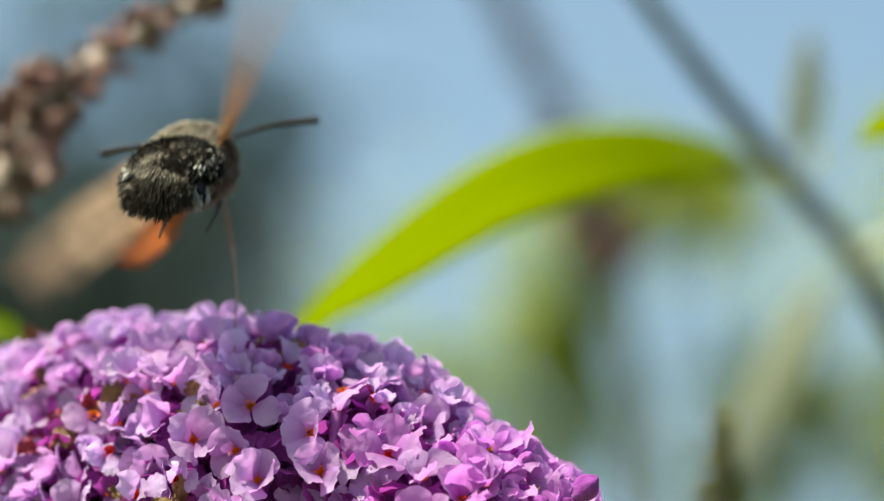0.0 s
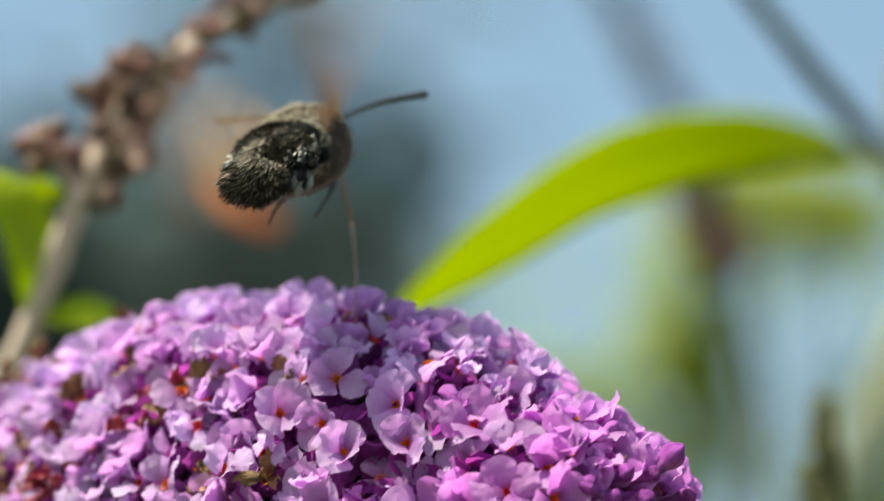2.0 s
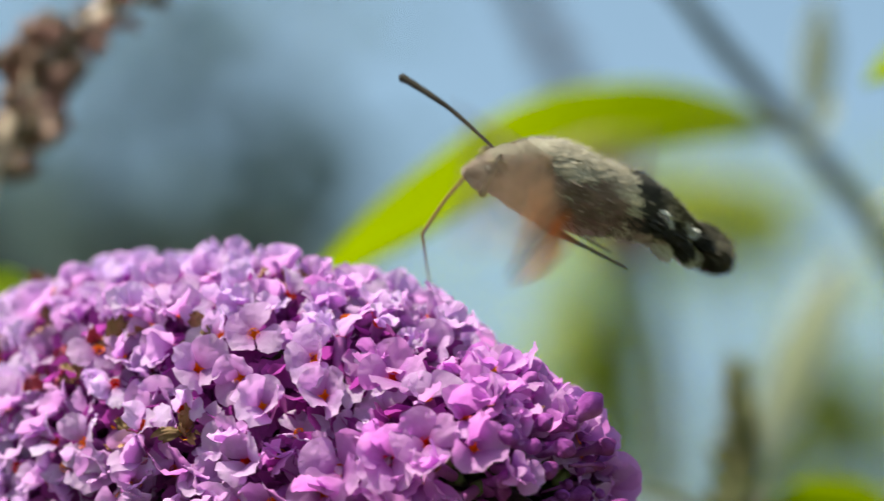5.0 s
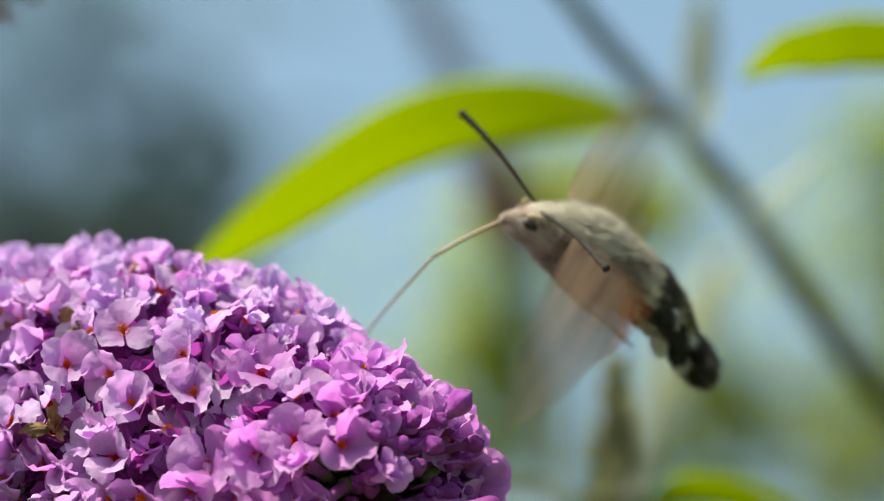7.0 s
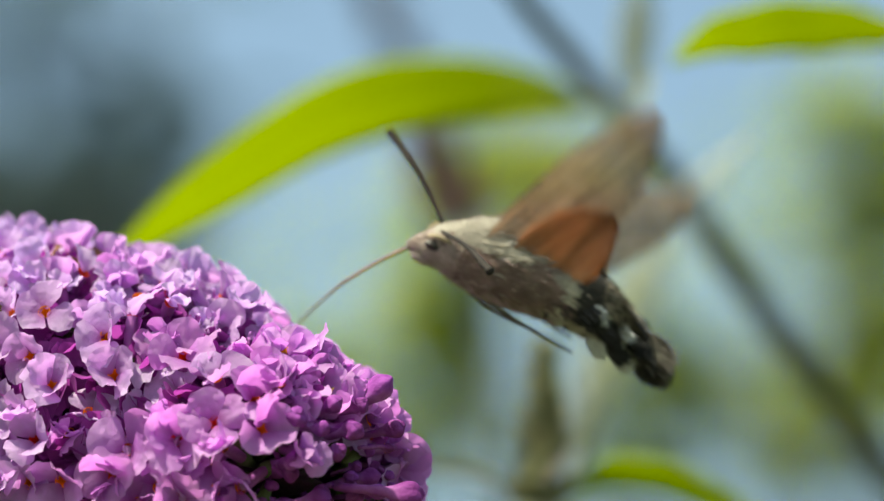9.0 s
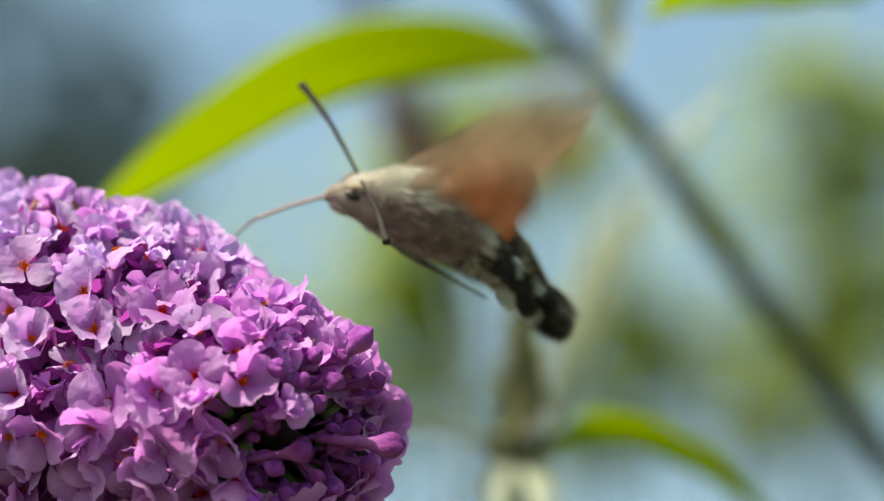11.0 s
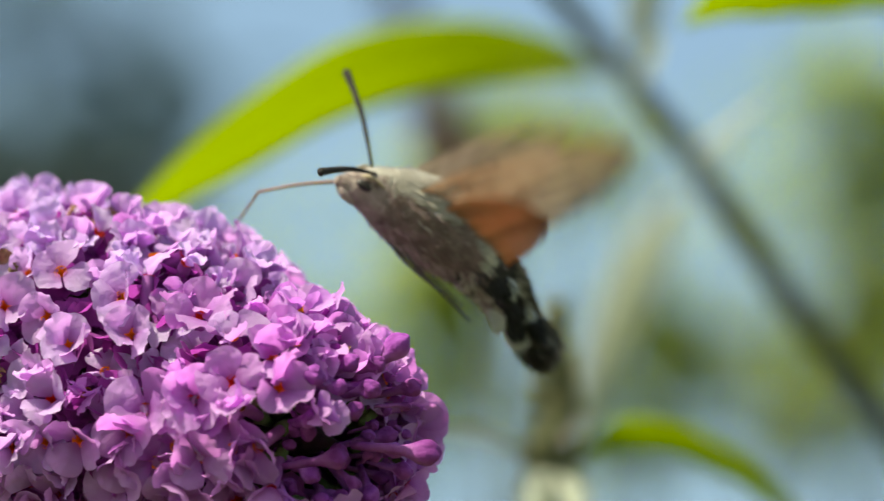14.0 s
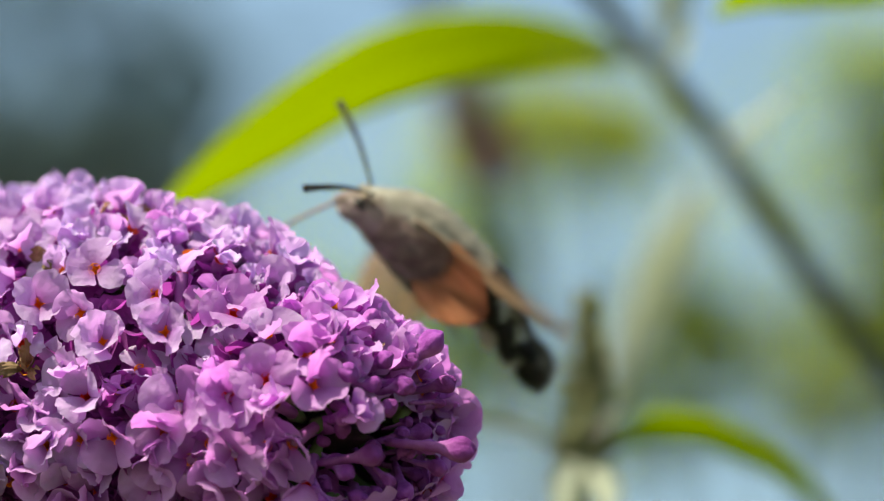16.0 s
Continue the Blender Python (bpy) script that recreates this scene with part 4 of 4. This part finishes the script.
# the green bud spike with its bright leaves
spike = cluster_spike("bud_spike", [(0.0142, 0.6000, -0.0367), (0.0143, 0.6000, -0.0286), (0.0148, 0.6000, -0.0206), (0.0146, 0.6000, -0.0125)], 0.0022, 110, 0.0030, GREEN_BUD, STEM,
                      "olive green bud spike of a butterfly bush", "flower spike", 0.0016, "bud", 21, to_ground((0.0138, 0.6000, -0.0455)))
leaf_part([(0.0154, 0.6000, -0.0371), (0.0214, 0.6000, -0.0327), (0.0289, 0.6050, -0.0317), (0.0381, 0.6100, -0.0348), (0.0475, 0.6150, -0.0413), (0.0537, 0.6200, -0.0487)], (0.1, 0.7, 0.7), 0.0033, LEAF, spike, "bright green leaf below the buds", 0.15)
leaf_part([(0.0134, 0.6000, -0.0371), (0.0077, 0.6000, -0.0327), (0.0013, 0.6000, -0.0312), (-0.0043, 0.6000, -0.0315)], (0.0, 0.8, 0.6), 0.0016, LEAF_PALE, spike, "thin pale bract", 0.15)
leaf_part([(0.0138, 0.6000, -0.0351), (0.0116, 0.5950, -0.0388), (0.0112, 0.5900, -0.0440)], (1, 0.2, 0), 0.0022, LEAF_PALE, spike, "pale bract", 0.2)
leaf_part([(0.0150, 0.6000, -0.0351), (0.0172, 0.5950, -0.0388), (0.0179, 0.5900, -0.0440)], (1, 0.2, 0), 0.0022, LEAF_PALE, spike, "pale bract", 0.2)

# a spent purple-brown panicle far behind
cluster_spike("spent_panicle", [(0.0065, 1.0500, 0.0034), (-0.0013, 1.0500, 0.0203), (-0.0055, 1.0500, 0.0343), (-0.0111, 1.0500, 0.0541), (-0.0203, 1.0500, 0.0709), (-0.0315, 1.0500, 0.0878)], 0.0050, 90, 0.0055, SPENT, BARK,
              "drooping spent purple-brown flower panicle", "flower spike", 0.0010, "capsule", 31, to_ground((0.0165, 1.0600, -0.0222)))

cluster_spike("spent_bloom", [(0.0053, 0.8600, 0.0051), (0.0007, 0.8600, 0.0131), (-0.0028, 0.8600, 0.0212), (-0.0051, 0.8600, 0.0281)], 0.0045, 46, 0.0050, SPENT_BROWN, BARK,
              "dark brown withered bloom behind the arched leaf", "flower spike", 0.0008, "capsule", 33, to_ground((0.0089, 0.8700, -0.0135)))

# the dead seed stalk
dead = cluster_spike("seed_stalk", [(-0.0836, 0.5430, 0.0141), (-0.0789, 0.5430, 0.0236), (-0.0769, 0.5440, 0.0280), (-0.0706, 0.5460, 0.0336), (-0.0620, 0.5480, 0.0392), (-0.0534, 0.5500, 0.0438)], 0.0040, 170, 0.0036, CAPSULE, DRY_STEM,
                     "dry brown seed stalk with clustered capsules", "seed stalk", 0.0018, "capsule", 41,
                     [(-0.0842, 0.5430, 0.0132), (-0.0864, 0.5440, 0.0076), (-0.0894, 0.5450, -0.0004), (-0.0925, 0.5460, -0.0074), (-0.0958, 0.5480, -0.0159), *to_ground((-0.0987, 0.5480, -0.0262), (-0.05, 0.1))], 2.0)
for j, (a, b) in enumerate((((-0.0836, 0.5430, 0.0145), (-0.0877, 0.5410, 0.0213)), ((-0.0826, 0.5430, 0.0156), (-0.0764, 0.5410, 0.0206)))):
    stem_part("side_stem", [a, Vector(a).lerp(Vector(b), 0.5), b], 0.0009, 0.0006, DRY_STEM, dead)
    rnd = random.Random(60 + j)
    for _ in range(18):
        bm = bmesh.new()
        bmesh.ops.create_icosphere(bm, subdivisions=2, radius=0.0013)
        for v in bm.verts:
            v.co *= 1 + 0.35 * noise.noise(v.co * 700 + Vector((rnd.random() * 9, 0, 0)))
        c = Vector(b) + Vector((rnd.gauss(0, 0.0017), rnd.gauss(0, 0.0017), rnd.gauss(0, 0.0017)))
        for v in bm.verts:
            v.co += c
        part("capsule", bm, CAPSULE, dead)
leaf_part([(-0.0905, 0.5450, -0.0019), (-0.0893, 0.5440, 0.0032), (-0.0902, 0.5430, 0.0090), (-0.0940, 0.5420, 0.0148), (-0.0997, 0.5410, 0.0184)], (0.75, 0.4, -0.3), 0.0040, LEAF_LIGHT, dead, "yellow-green leaf on the dry stalk", 0.25)
leaf_part([(-0.0894, 0.5450, -0.0019), (-0.0856, 0.5440, -0.0008), (-0.0811, 0.5430, -0.0008), (-0.0773, 0.5420, -0.0033)], (0.0, 0.6, 0.8), 0.0024, LEAF_LIGHT, dead, "short green leaf", 0.2)
leaf_part([(-0.0844, 0.5430, 0.0127), (-0.0889, 0.5460, 0.0153), (-0.0929, 0.5480, 0.0161)], (0.2, 0.6, 0.7), 0.0016, LEAF, dead, "short green leaf", 0.2)


# ---- shrubs in the distance ----
def shrub(name, label, clumps, material, leaf, seed, foot):
    """A shrub: stems from the ground and clumps of leaves, each a folded blade."""
    rnd = random.Random(seed)
    top = thing(name, label, "shrub", "shrubs in the distance")
    root = STAND.inverted() @ Vector(foot)
    verts, faces = [], []
    crown = sum((Vector(c) for c, r, count in clumps), Vector()) / len(clumps)
    low = [(root.lerp(crown, u) + Vector((rnd.gauss(0, 0.06), rnd.gauss(0, 0.06), 0)), 0.13 - 0.04 * u, 130) for u in (0.12, 0.24, 0.36, 0.48, 0.60, 0.70)]
    for c, r, count in [*clumps, *low]:
        c = Vector(c)
        stem_part("stem", [root, root.lerp(c, 0.4) + Vector((rnd.gauss(0, 0.03), 0, 0)), root.lerp(c, 0.8), c], 0.005, 0.0010, BARK, top, 14)
        for _ in range(count):
            d = Vector((rnd.gauss(0, 1), rnd.gauss(0, 1), rnd.gauss(0, 1)))
            p = c + d.normalized() * r * rnd.random() ** 0.5 * (0.8 + 0.4 * noise.noise(d.normalized() * 2 + c))
            a = Vector((rnd.gauss(0, 1), rnd.gauss(0, 1), rnd.gauss(0, 0.6) - 0.3)).normalized() * leaf * rnd.uniform(0.6, 1.3)
            s = a.cross(Vector((rnd.gauss(0, 0.5), rnd.gauss(0, 0.5), 1))).normalized() * leaf * 0.17
            up = s.cross(a).normalized() * leaf * 0.05
            k = len(verts)
            verts += [p, p + a * 0.35 + s + up, p + a * 0.4, p + a * 0.35 - s + up, p + a * 0.75 + s * 0.7 + up, p + a * 0.78, p + a * 0.75 - s * 0.7 + up, p + a - up]
            faces += [(k, k + 2, k + 1), (k, k + 3, k + 2), (k + 1, k + 2, k + 5, k + 4), (k + 2, k + 3, k + 6, k + 5), (k + 4, k + 5, k + 7), (k + 5, k + 6, k + 7)]
    me = bpy.data.meshes.new("leaves")
    me.from_pydata([tuple(v) for v in verts], [], faces)
    me.materials.append(material)
    ob = new("leaves", me)
    ob.parent = top
    tagged(ob, kind="stuff")
    return top


shrub("dark_shrub", "dark shadowed shrub in the distance, hazed blue",
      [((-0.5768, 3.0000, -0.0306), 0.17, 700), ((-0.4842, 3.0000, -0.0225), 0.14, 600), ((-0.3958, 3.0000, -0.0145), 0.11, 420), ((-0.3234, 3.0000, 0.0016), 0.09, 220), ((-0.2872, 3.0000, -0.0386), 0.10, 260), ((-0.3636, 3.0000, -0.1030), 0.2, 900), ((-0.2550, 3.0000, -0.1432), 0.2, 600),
       ((-0.4779, 3.2000, 0.0489), 0.09, 80), ((-0.6796, 3.2000, -0.0154), 0.2, 300), ((-0.4762, 3.0000, 0.0660), 0.10, 85), ((-0.2400, 3.0500, 0.0300), 0.07, 150)], LEAF_DARK_HAZED, 0.05, 51, (-0.25, 3.0, 0))
shrub("thin_shrub", "thin shrub against the sky, hazed blue",
      [((-0.335 + 0.050 * (k % 4) + 0.015 * (k // 4), 2.6, 0.160 - 0.055 * (k // 4) + 0.014 * (k % 2)), 0.06, 9 + 6 * (k // 4) + 5 * (k % 3)) for k in range(12)], LEAF_HAZED, 0.045, 52, (-0.2, 2.6, 0))
shrub("sunlit_shrub", "sunlit green shrub in soft distance",
      [((0.0128, 1.7000, 0.0305), 0.024, 75), ((0.0014, 1.7000, -0.0128), 0.026, 66), ((-0.0100, 1.7000, -0.0356), 0.02, 30), ((0.0583, 1.7000, 0.0280), 0.024, 62), ((0.0834, 1.7000, -0.0447), 0.022, 59), ((0.0994, 1.7000, -0.0561), 0.018, 35), ((0.1677, 1.7000, -0.0583), 0.030, 70), ((0.1769, 1.7000, -0.0264), 0.030, 52),
       ((0.1723, 1.7000, 0.0100), 0.026, 51), ((0.1450, 1.7000, -0.0447), 0.02, 18), ((0.1244, 1.7000, 0.0055), 0.02, 14), ((0.0173, 1.7000, -0.0583), 0.024, 35), ((-0.0191, 1.7000, -0.0720), 0.02, 30), ((0.1404, 1.7000, -0.0811), 0.03, 47), ((0.0789, 1.7000, -0.0880), 0.03, 63), ((-0.0511, 1.7000, -0.0447), 0.03, 47), ((0.2088, 1.7000, -0.0242), 0.05, 70), ((0.1586, 1.7000, 0.0556), 0.025, 40), ((0.1874, 1.7000, 0.0402), 0.035, 70), ((0.0378, 1.7000, 0.0374), 0.02, 30)], LEAF_FAR, 0.028, 53, (0.12, 1.7, 0))
shrub("hazy_shrub", "pale grey-green shrubs far behind",
      [((-0.2015, 4.5000, -0.0941), 0.13, 19), ((-0.0145, 4.5000, -0.1243), 0.13, 10), ((0.2811, 4.5000, -0.0700), 0.16, 20), ((0.4320, 4.5000, -0.0036), 0.14, 24), ((0.1605, 4.5000, -0.2027), 0.2, 10), ((0.5225, 4.5000, -0.2027), 0.2, 12), ((-0.2317, 4.5000, -0.2449), 0.2, 24), ((0.3596, 4.5000, 0.1170), 0.10, 10), ((-0.1593, 4.5000, -0.0036), 0.08, 12), ((0.0700, 4.5000, -0.0036), 0.1, 10)], LEAF_FAR, 0.06, 54, (0.2, 4.5, 0))


# ---- what moves ----
def wing_pose(side, back, rise, hind, twist=0.0, droop=0.0):
    """The pose of a wing: back, how far it is swept towards the tail; rise, how far lifted; in degrees.
    droop: how far the hindwing hangs below the forewing."""
    a, b = radians(back), radians(rise)
    span = Vector((-math.sin(a), math.cos(a) * math.cos(b), math.cos(a) * math.sin(b)))
    tail = Vector((-1, 0, -0.12))
    chord = (tail - span * tail.dot(span)).normalized()
    down = chord.cross(span)
    chord = chord * math.cos(radians(twist)) + down * math.sin(radians(twist))
    x = -chord
    m = Matrix((x, span, x.cross(span))).transposed().to_4x4()
    if hind:
        m = m @ pose(-0.0024, 0.0002, -0.0005, -3, -droop, 5 + 0.38 * twist)
    m = Matrix.Translation(WING_ROOT) @ m
    if side == "R":
        f = Matrix.Diagonal((1, -1, 1, 1))
        m = f @ m @ f
    return m


def wing_rows(side, keys, hind):
    """The beat of a wing from the keys: seconds, back, rise, the swing about that rise, the twist, and the hindwing's droop."""
    rows = []
    ts = [k[0] for k in keys]
    for k in range(int(16 * FPS) + 1):
        t = k / FPS
        back, rise, swing, twist, droop = (float(np.interp(t, ts, [q[i] for q in keys])) for i in (1, 2, 3, 4, 5))
        beat = math.sin(2 * math.pi * 4 * k / 15)
        rows.append((t, wing_pose(side, back - 0.2 * swing * beat, rise + swing * beat, hind, twist, droop)))
    return rows


LEFT = [
    (0, -4, -31, 9, 42, 0), (0.25, -5.5, -30, 50, 62, 0), (0.5, -7, -35, 18, 42, 0), (0.75, -11.5, -28.5, 50, 62, 0),
    (1, -16, -28, 8, 62, 0), (1.25, -19.5, -21, 50, 62, 0), (1.5, -23, -14, 6, 62, 0), (1.75, -27.5, -5, 50, 62, 0),
    (2, -32, 4, 56, 62, 0), (2.25, -31, 7, 56, 62, 0), (2.5, -30, 10, 56, 62, 0), (2.75, -22, -6, 50, 62, 0),
    (3, -14, -22, 10, 44, 0), (3.3, -19.76, -16.96, 54, 60.56, 0), (4.25, -38, -1, 54, 56, 0),
    (5.2, -56.24, 14.96, 54, 51.44, 0), (5.5, -62, 20, 20, 50, 0), (5.75, -26, -15, 50, 25, 0), (6, 10, -50, 60, 0, 0),
    (6.25, -0.5, -25.5, 56, 25, 0), (6.5, -11, -1, 60, 50, 0), (6.75, -13.5, -14.5, 56, 25, 0), (7, -16, -28, 60, 0, 0),
    (7.25, 1, -11, 56, 0, 0), (7.5, 18, 6, 56, 0, 0), (7.75, 27, 54.5, 50, 0, 0), (8, 36, 103, 10, 0, 0),
    (8.25, 26, 71, 50, 0, 0), (8.5, 16, 39, 56, 0, 0), (8.75, 22.5, 69.5, 50, 0, 0), (9, 29, 100, 12, 0, 0),
    (9.25, 16, 48.5, 50, 25, 0), (9.5, 3, -3, 60, 50, 0), (9.75, 15, 37, 50, 25, 0), (10, 27, 77, 14, 0, 0),
    (10.3, 29.28, 80, 54, 0, 0), (11.25, 36.5, 89.5, 54, 0, 0), (12.2, 43.72, 99, 54, 0, 0), (12.5, 46, 102, 14, 0, 0),
    (12.75, 40, 107.5, 50, 0, 0), (13, 34, 113, 16, 0, 0), (13.25, 31, 75.5, 40, 0, 0), (13.5, -25, -40, 60, 0, 0),
    (13.75, 33, 59.5, 40, 0, 0), (14, 38, 81, 12, 0, 0), (14.25, 38.5, 84, 50, 0, 0), (14.5, 39, 87, 10, 0, 0),
    (14.75, 38, 84.5, 50, 0, 0), (15, 37, 82, 10, 0, 0), (15.25, 36, 57, 50, 15, 0), (15.5, 35, 32, 30, 30, 0),
    (15.75, 42.5, 23.5, 50, 17.5, 35), (16, 46, 8, 8, 5, 70),
]
RIGHT = [
    (0, 15, 60, 20, 0, 0), (0.25, 28.5, 28, 50, 31, 0), (0.5, 25, -6, 30, 42, 0), (0.75, 11, -8, 50, 62, 0),
    (1, -20, -12, 9, 62, 0), (1.25, -19, -8.5, 50, 62, 0), (1.5, -18, -5, 6, 62, 0), (1.75, -5, 35, 50, 31, 0),
    (2, 8, 75, 50, 0, 0), (2.25, 8, 73.5, 52.5, 0, 0), (2.5, 8, 72, 55, 0, 0), (2.75, 5.5, 25, 50, 31, 0),
    (3, 3, -22, 14, 50, 0), (3.3, 10.8, -20.56, 54, 54.56, 0), (4.25, 35.5, -16, 54, 31, 0), (5.2, 60.2, -11.44, 54, 7.44, 0),
    (5.5, 68, -10, 56, 0, 0), (5.75, 64, 0, 56, 0, 0), (6, 60, 10, 60, 0, 0), (6.25, 40, 5, 56, 0, 0), (6.5, 20, 0, 60, 0, 0),
    (6.75, 20, 8, 56, 0, 0), (7, 20, 14, 60, 0, 0), (7.25, 19, 10, 56, 0, 0), (7.5, 18, 4, 56, 0, 0),
    (7.75, 35.5, 30, 50, 0, 0), (8, 53, 56, 10, 0, 0), (8.25, 45.5, 33, 50, 0, 0), (8.5, 38, 10, 56, 0, 0),
    (8.75, 48.5, 31, 50, 0, 0), (9, 59, 52, 12, 0, 0), (9.25, 36, 27.5, 50, 0, 0), (9.5, 13, 3, 60, 0, 0),
    (9.75, 32.5, 43.5, 50, 0, 0), (10, 52, 84, 14, 0, 0), (10.3, 50.56, 80.88, 54, 0, 0), (11.25, 46, 71, 54, 0, 0),
    (12.2, 41.44, 61.12, 54, 0, 0), (12.5, 40, 58, 14, 0, 0), (12.75, 40, 47.5, 50, 0, 0), (13, 40, 37, 16, 0, 0),
    (13.25, 38, 34, 50, 0, 0), (13.5, 36, 58, 22, 0, 0), (13.75, 36.5, 36.5, 50, 0, 0), (14, 37, 42, 12, 0, 0),
    (14.25, 45.5, 37.5, 50, 0, 0), (14.5, 54, 33, 10, 0, 0), (14.75, 47, 32, 50, 0, 0), (15, 40, 31, 10, 0, 0),
    (15.25, 42, 39, 50, 0, 0), (15.5, 44, 47, 56, 0, 0), (15.75, 27, -7.5, 50, 0, 0), (16, 10, -62, 8, 0, 0),
]


def motions():
    walk(MOTH, [(t, STAND @ pose(*v)) for t, *v in (
        (0, -0.0511, 0.472, 0.0194, -8.8, -5, 82.8), (0.5, -0.0543, 0.467, 0.0143, -8.8, -10.7, 81.5),
        (1, -0.058, 0.468, 0.0112, -8.9, -12, 69.7), (1.5, -0.059, 0.466, 0.0101, -8.8, -16.6, 73.4),
        (2, -0.0481, 0.472, 0.0188, -8.9, -9.2, 78.7), (2.5, -0.0493, 0.472, 0.0150, -8.8, -12, 77.1),
        (3, -0.0402, 0.472, 0.0189, 0.3, -18.3, 86.5), (3.8, -0.0284, 0.4687, 0.0186, -8.049, -15.66, 131.71),
        (4.6, -0.0161, 0.4653, 0.0142, -16.651, -12.94, 178.29), (5.5, -0.0043, 0.462, 0.0059, -25, -10.3, 223.5),
        (6, -0.0027, 0.462, 0.007, -25, -7.2, 217.7), (6.5, 0.0092, 0.466, 0.0031, -18.1, -3.9, 192.1),
        (7, 0.0083, 0.476, 0.0017, -27.9, -24.4, 206.2), (7.5, 0.0134, 0.472, -0.0005, -18, -10.3, 172),
        (8, 0.009, 0.4719, -0.0002, -18, -11.7, 180.4), (8.5, 0.0092, 0.472, 0.0001, -18, -15.1, 181.8),
        (9, 0.0077, 0.472, -0.0014, -18, -16.4, 184.9), (9.5, 0.0045, 0.472, 0.0081, -12.1, -11.2, 186.4),
        (10, -0.0017, 0.472, 0.0047, -18.1, -16.2, 196.4), (12.5, 0.0047, 0.482, -0.0104, -18.2, -14.5, 180.6),
        (13, -0.0009, 0.481, -0.0149, -18.1, -21.4, 171.6), (13.5, -0.0001, 0.472, -0.0035, -18.1, -13.5, 183.4),
        (14, -0.0032, 0.472, -0.0012, -18.2, -28.7, 199.2), (14.5, -0.0071, 0.472, 0.0031, -18.2, -16.6, 195),
        (15, -0.0091, 0.472, 0.0011, -18.2, -17.4, 200.4), (15.5, -0.0024, 0.48, -0, -18.2, -6.9, 185.2),
        (16, -0.0075, 0.49, -0.0042, -18.1, -32, 192.6),
    )])
    prob_rows, tip_rows = [], []
    for t, ry, rz, ry2, rz2 in (
        (0, 83, -116, -26, -56), (0.5, 75, -110, -21, -49), (1, 72, -116, -45, -61), (1.5, 67, -99, -23, -53),
        (2, 83, -136, -47, -45), (2.5, 80, -158, -62, -12), (3, 71, -178, -61, 3), (5.5, 68, -34, 14, -55),
        (6, 64, -22, 23, -49), (6.5, 44, -6, 14, -46), (7, 57, 1, 35, -26), (7.5, 2, 4, 54, -51), (8, 31, 5, 31, -44),
        (8.5, 25, 3, 44, -36), (9, 47, 2, 21, -52), (9.5, 34, -4, 34, -31), (10, 52, -7, 27, -51), (12.5, 11, -14, 21, -68),
        (13, 54, 9, 14, -72), (13.5, 24, -13, 16, -68), (14, 40, -14, 32, -61), (14.5, 38, -10, 27, -64), (15, 51, -27, 3, -78),
        (15.5, 23, -10, 18, -65), (16, 62, -14, 6, -62),
    ):
        prob_rows.append((t, Matrix.Translation(PROB_AT) @ pose(0, 0, 0, 0, ry, rz)))
        tip_rows.append((t, pose(PROB_LONG, 0, 0, 0, ry2, rz2)))
    for n, side in ((0, 1), (1, -1)):
        at = Vector((0.0086, side * 0.0013, 0.0020))
        walk(FEELERS[n], [(t, Matrix.Translation(at) @ pose(0, 0, 0, 0, *v[2 * n:2 * n + 2])) for t, *v in (
            (0, -2, 63, -3, -50), (0.5, -4, 59, -8, -61), (1, -9, 70, -11, -52), (1.5, -2, 55, -10, -65), (2, -7, 69, -2, -39),
            (2.5, -13, 64, -5, -55), (3, -1, 52, 1, -59), (5.5, 6, 64, -15, -43), (6, -5, 58, -17, -41), (6.5, -8, 82, -29, -47),
            (7, -5, 109, -12, -44), (7.5, 4, 113, -19, -42), (8, -6, 106, -22, -49), (8.5, -1, 110, -21, -47),
            (9, -4, 113, -26, -48), (9.5, 2, 95, -21, -44), (10, 14, 119, -23, -45), (12.5, -6, 55, -26, -69),
            (13, -9, 77, -24, -62), (13.5, -5, 62, -23, -67), (14, 5, 52, -28, -62), (14.5, 4, 49, -25, -68),
            (15, -2, 48, -26, -69), (15.5, -5, 55, -21, -73), (16, 6, 51, -18, -57),
        )])
    walk(ABDOMEN, [(t, Matrix.Translation(HINGE) @ pose(0, 0, 0, 0, lift)) for t, lift in (
        (0, 18), (0.5, 16), (1, 15), (1.5, 14), (2, 20), (2.5, 17), (3, 17), (5.5, 13), (6, 14), (6.5, 17), (7, 4), (7.5, 4),
        (8, 6), (8.5, 4), (9, 4), (9.5, 14), (10, 0), (12.5, -2), (13, 0), (13.5, 4), (14, 4), (14.5, 4), (15, 4), (15.5, -6),
        (16, 6),
    )])
    walk(PROB, prob_rows)
    walk(PROB_TIP, tip_rows)
    for side, keys in (("L", LEFT), ("R", RIGHT)):
        walk(WINGS["forewing", side], wing_rows(side, keys, False))
        walk(WINGS["hindwing", side], wing_rows(side, keys, True))


motions()
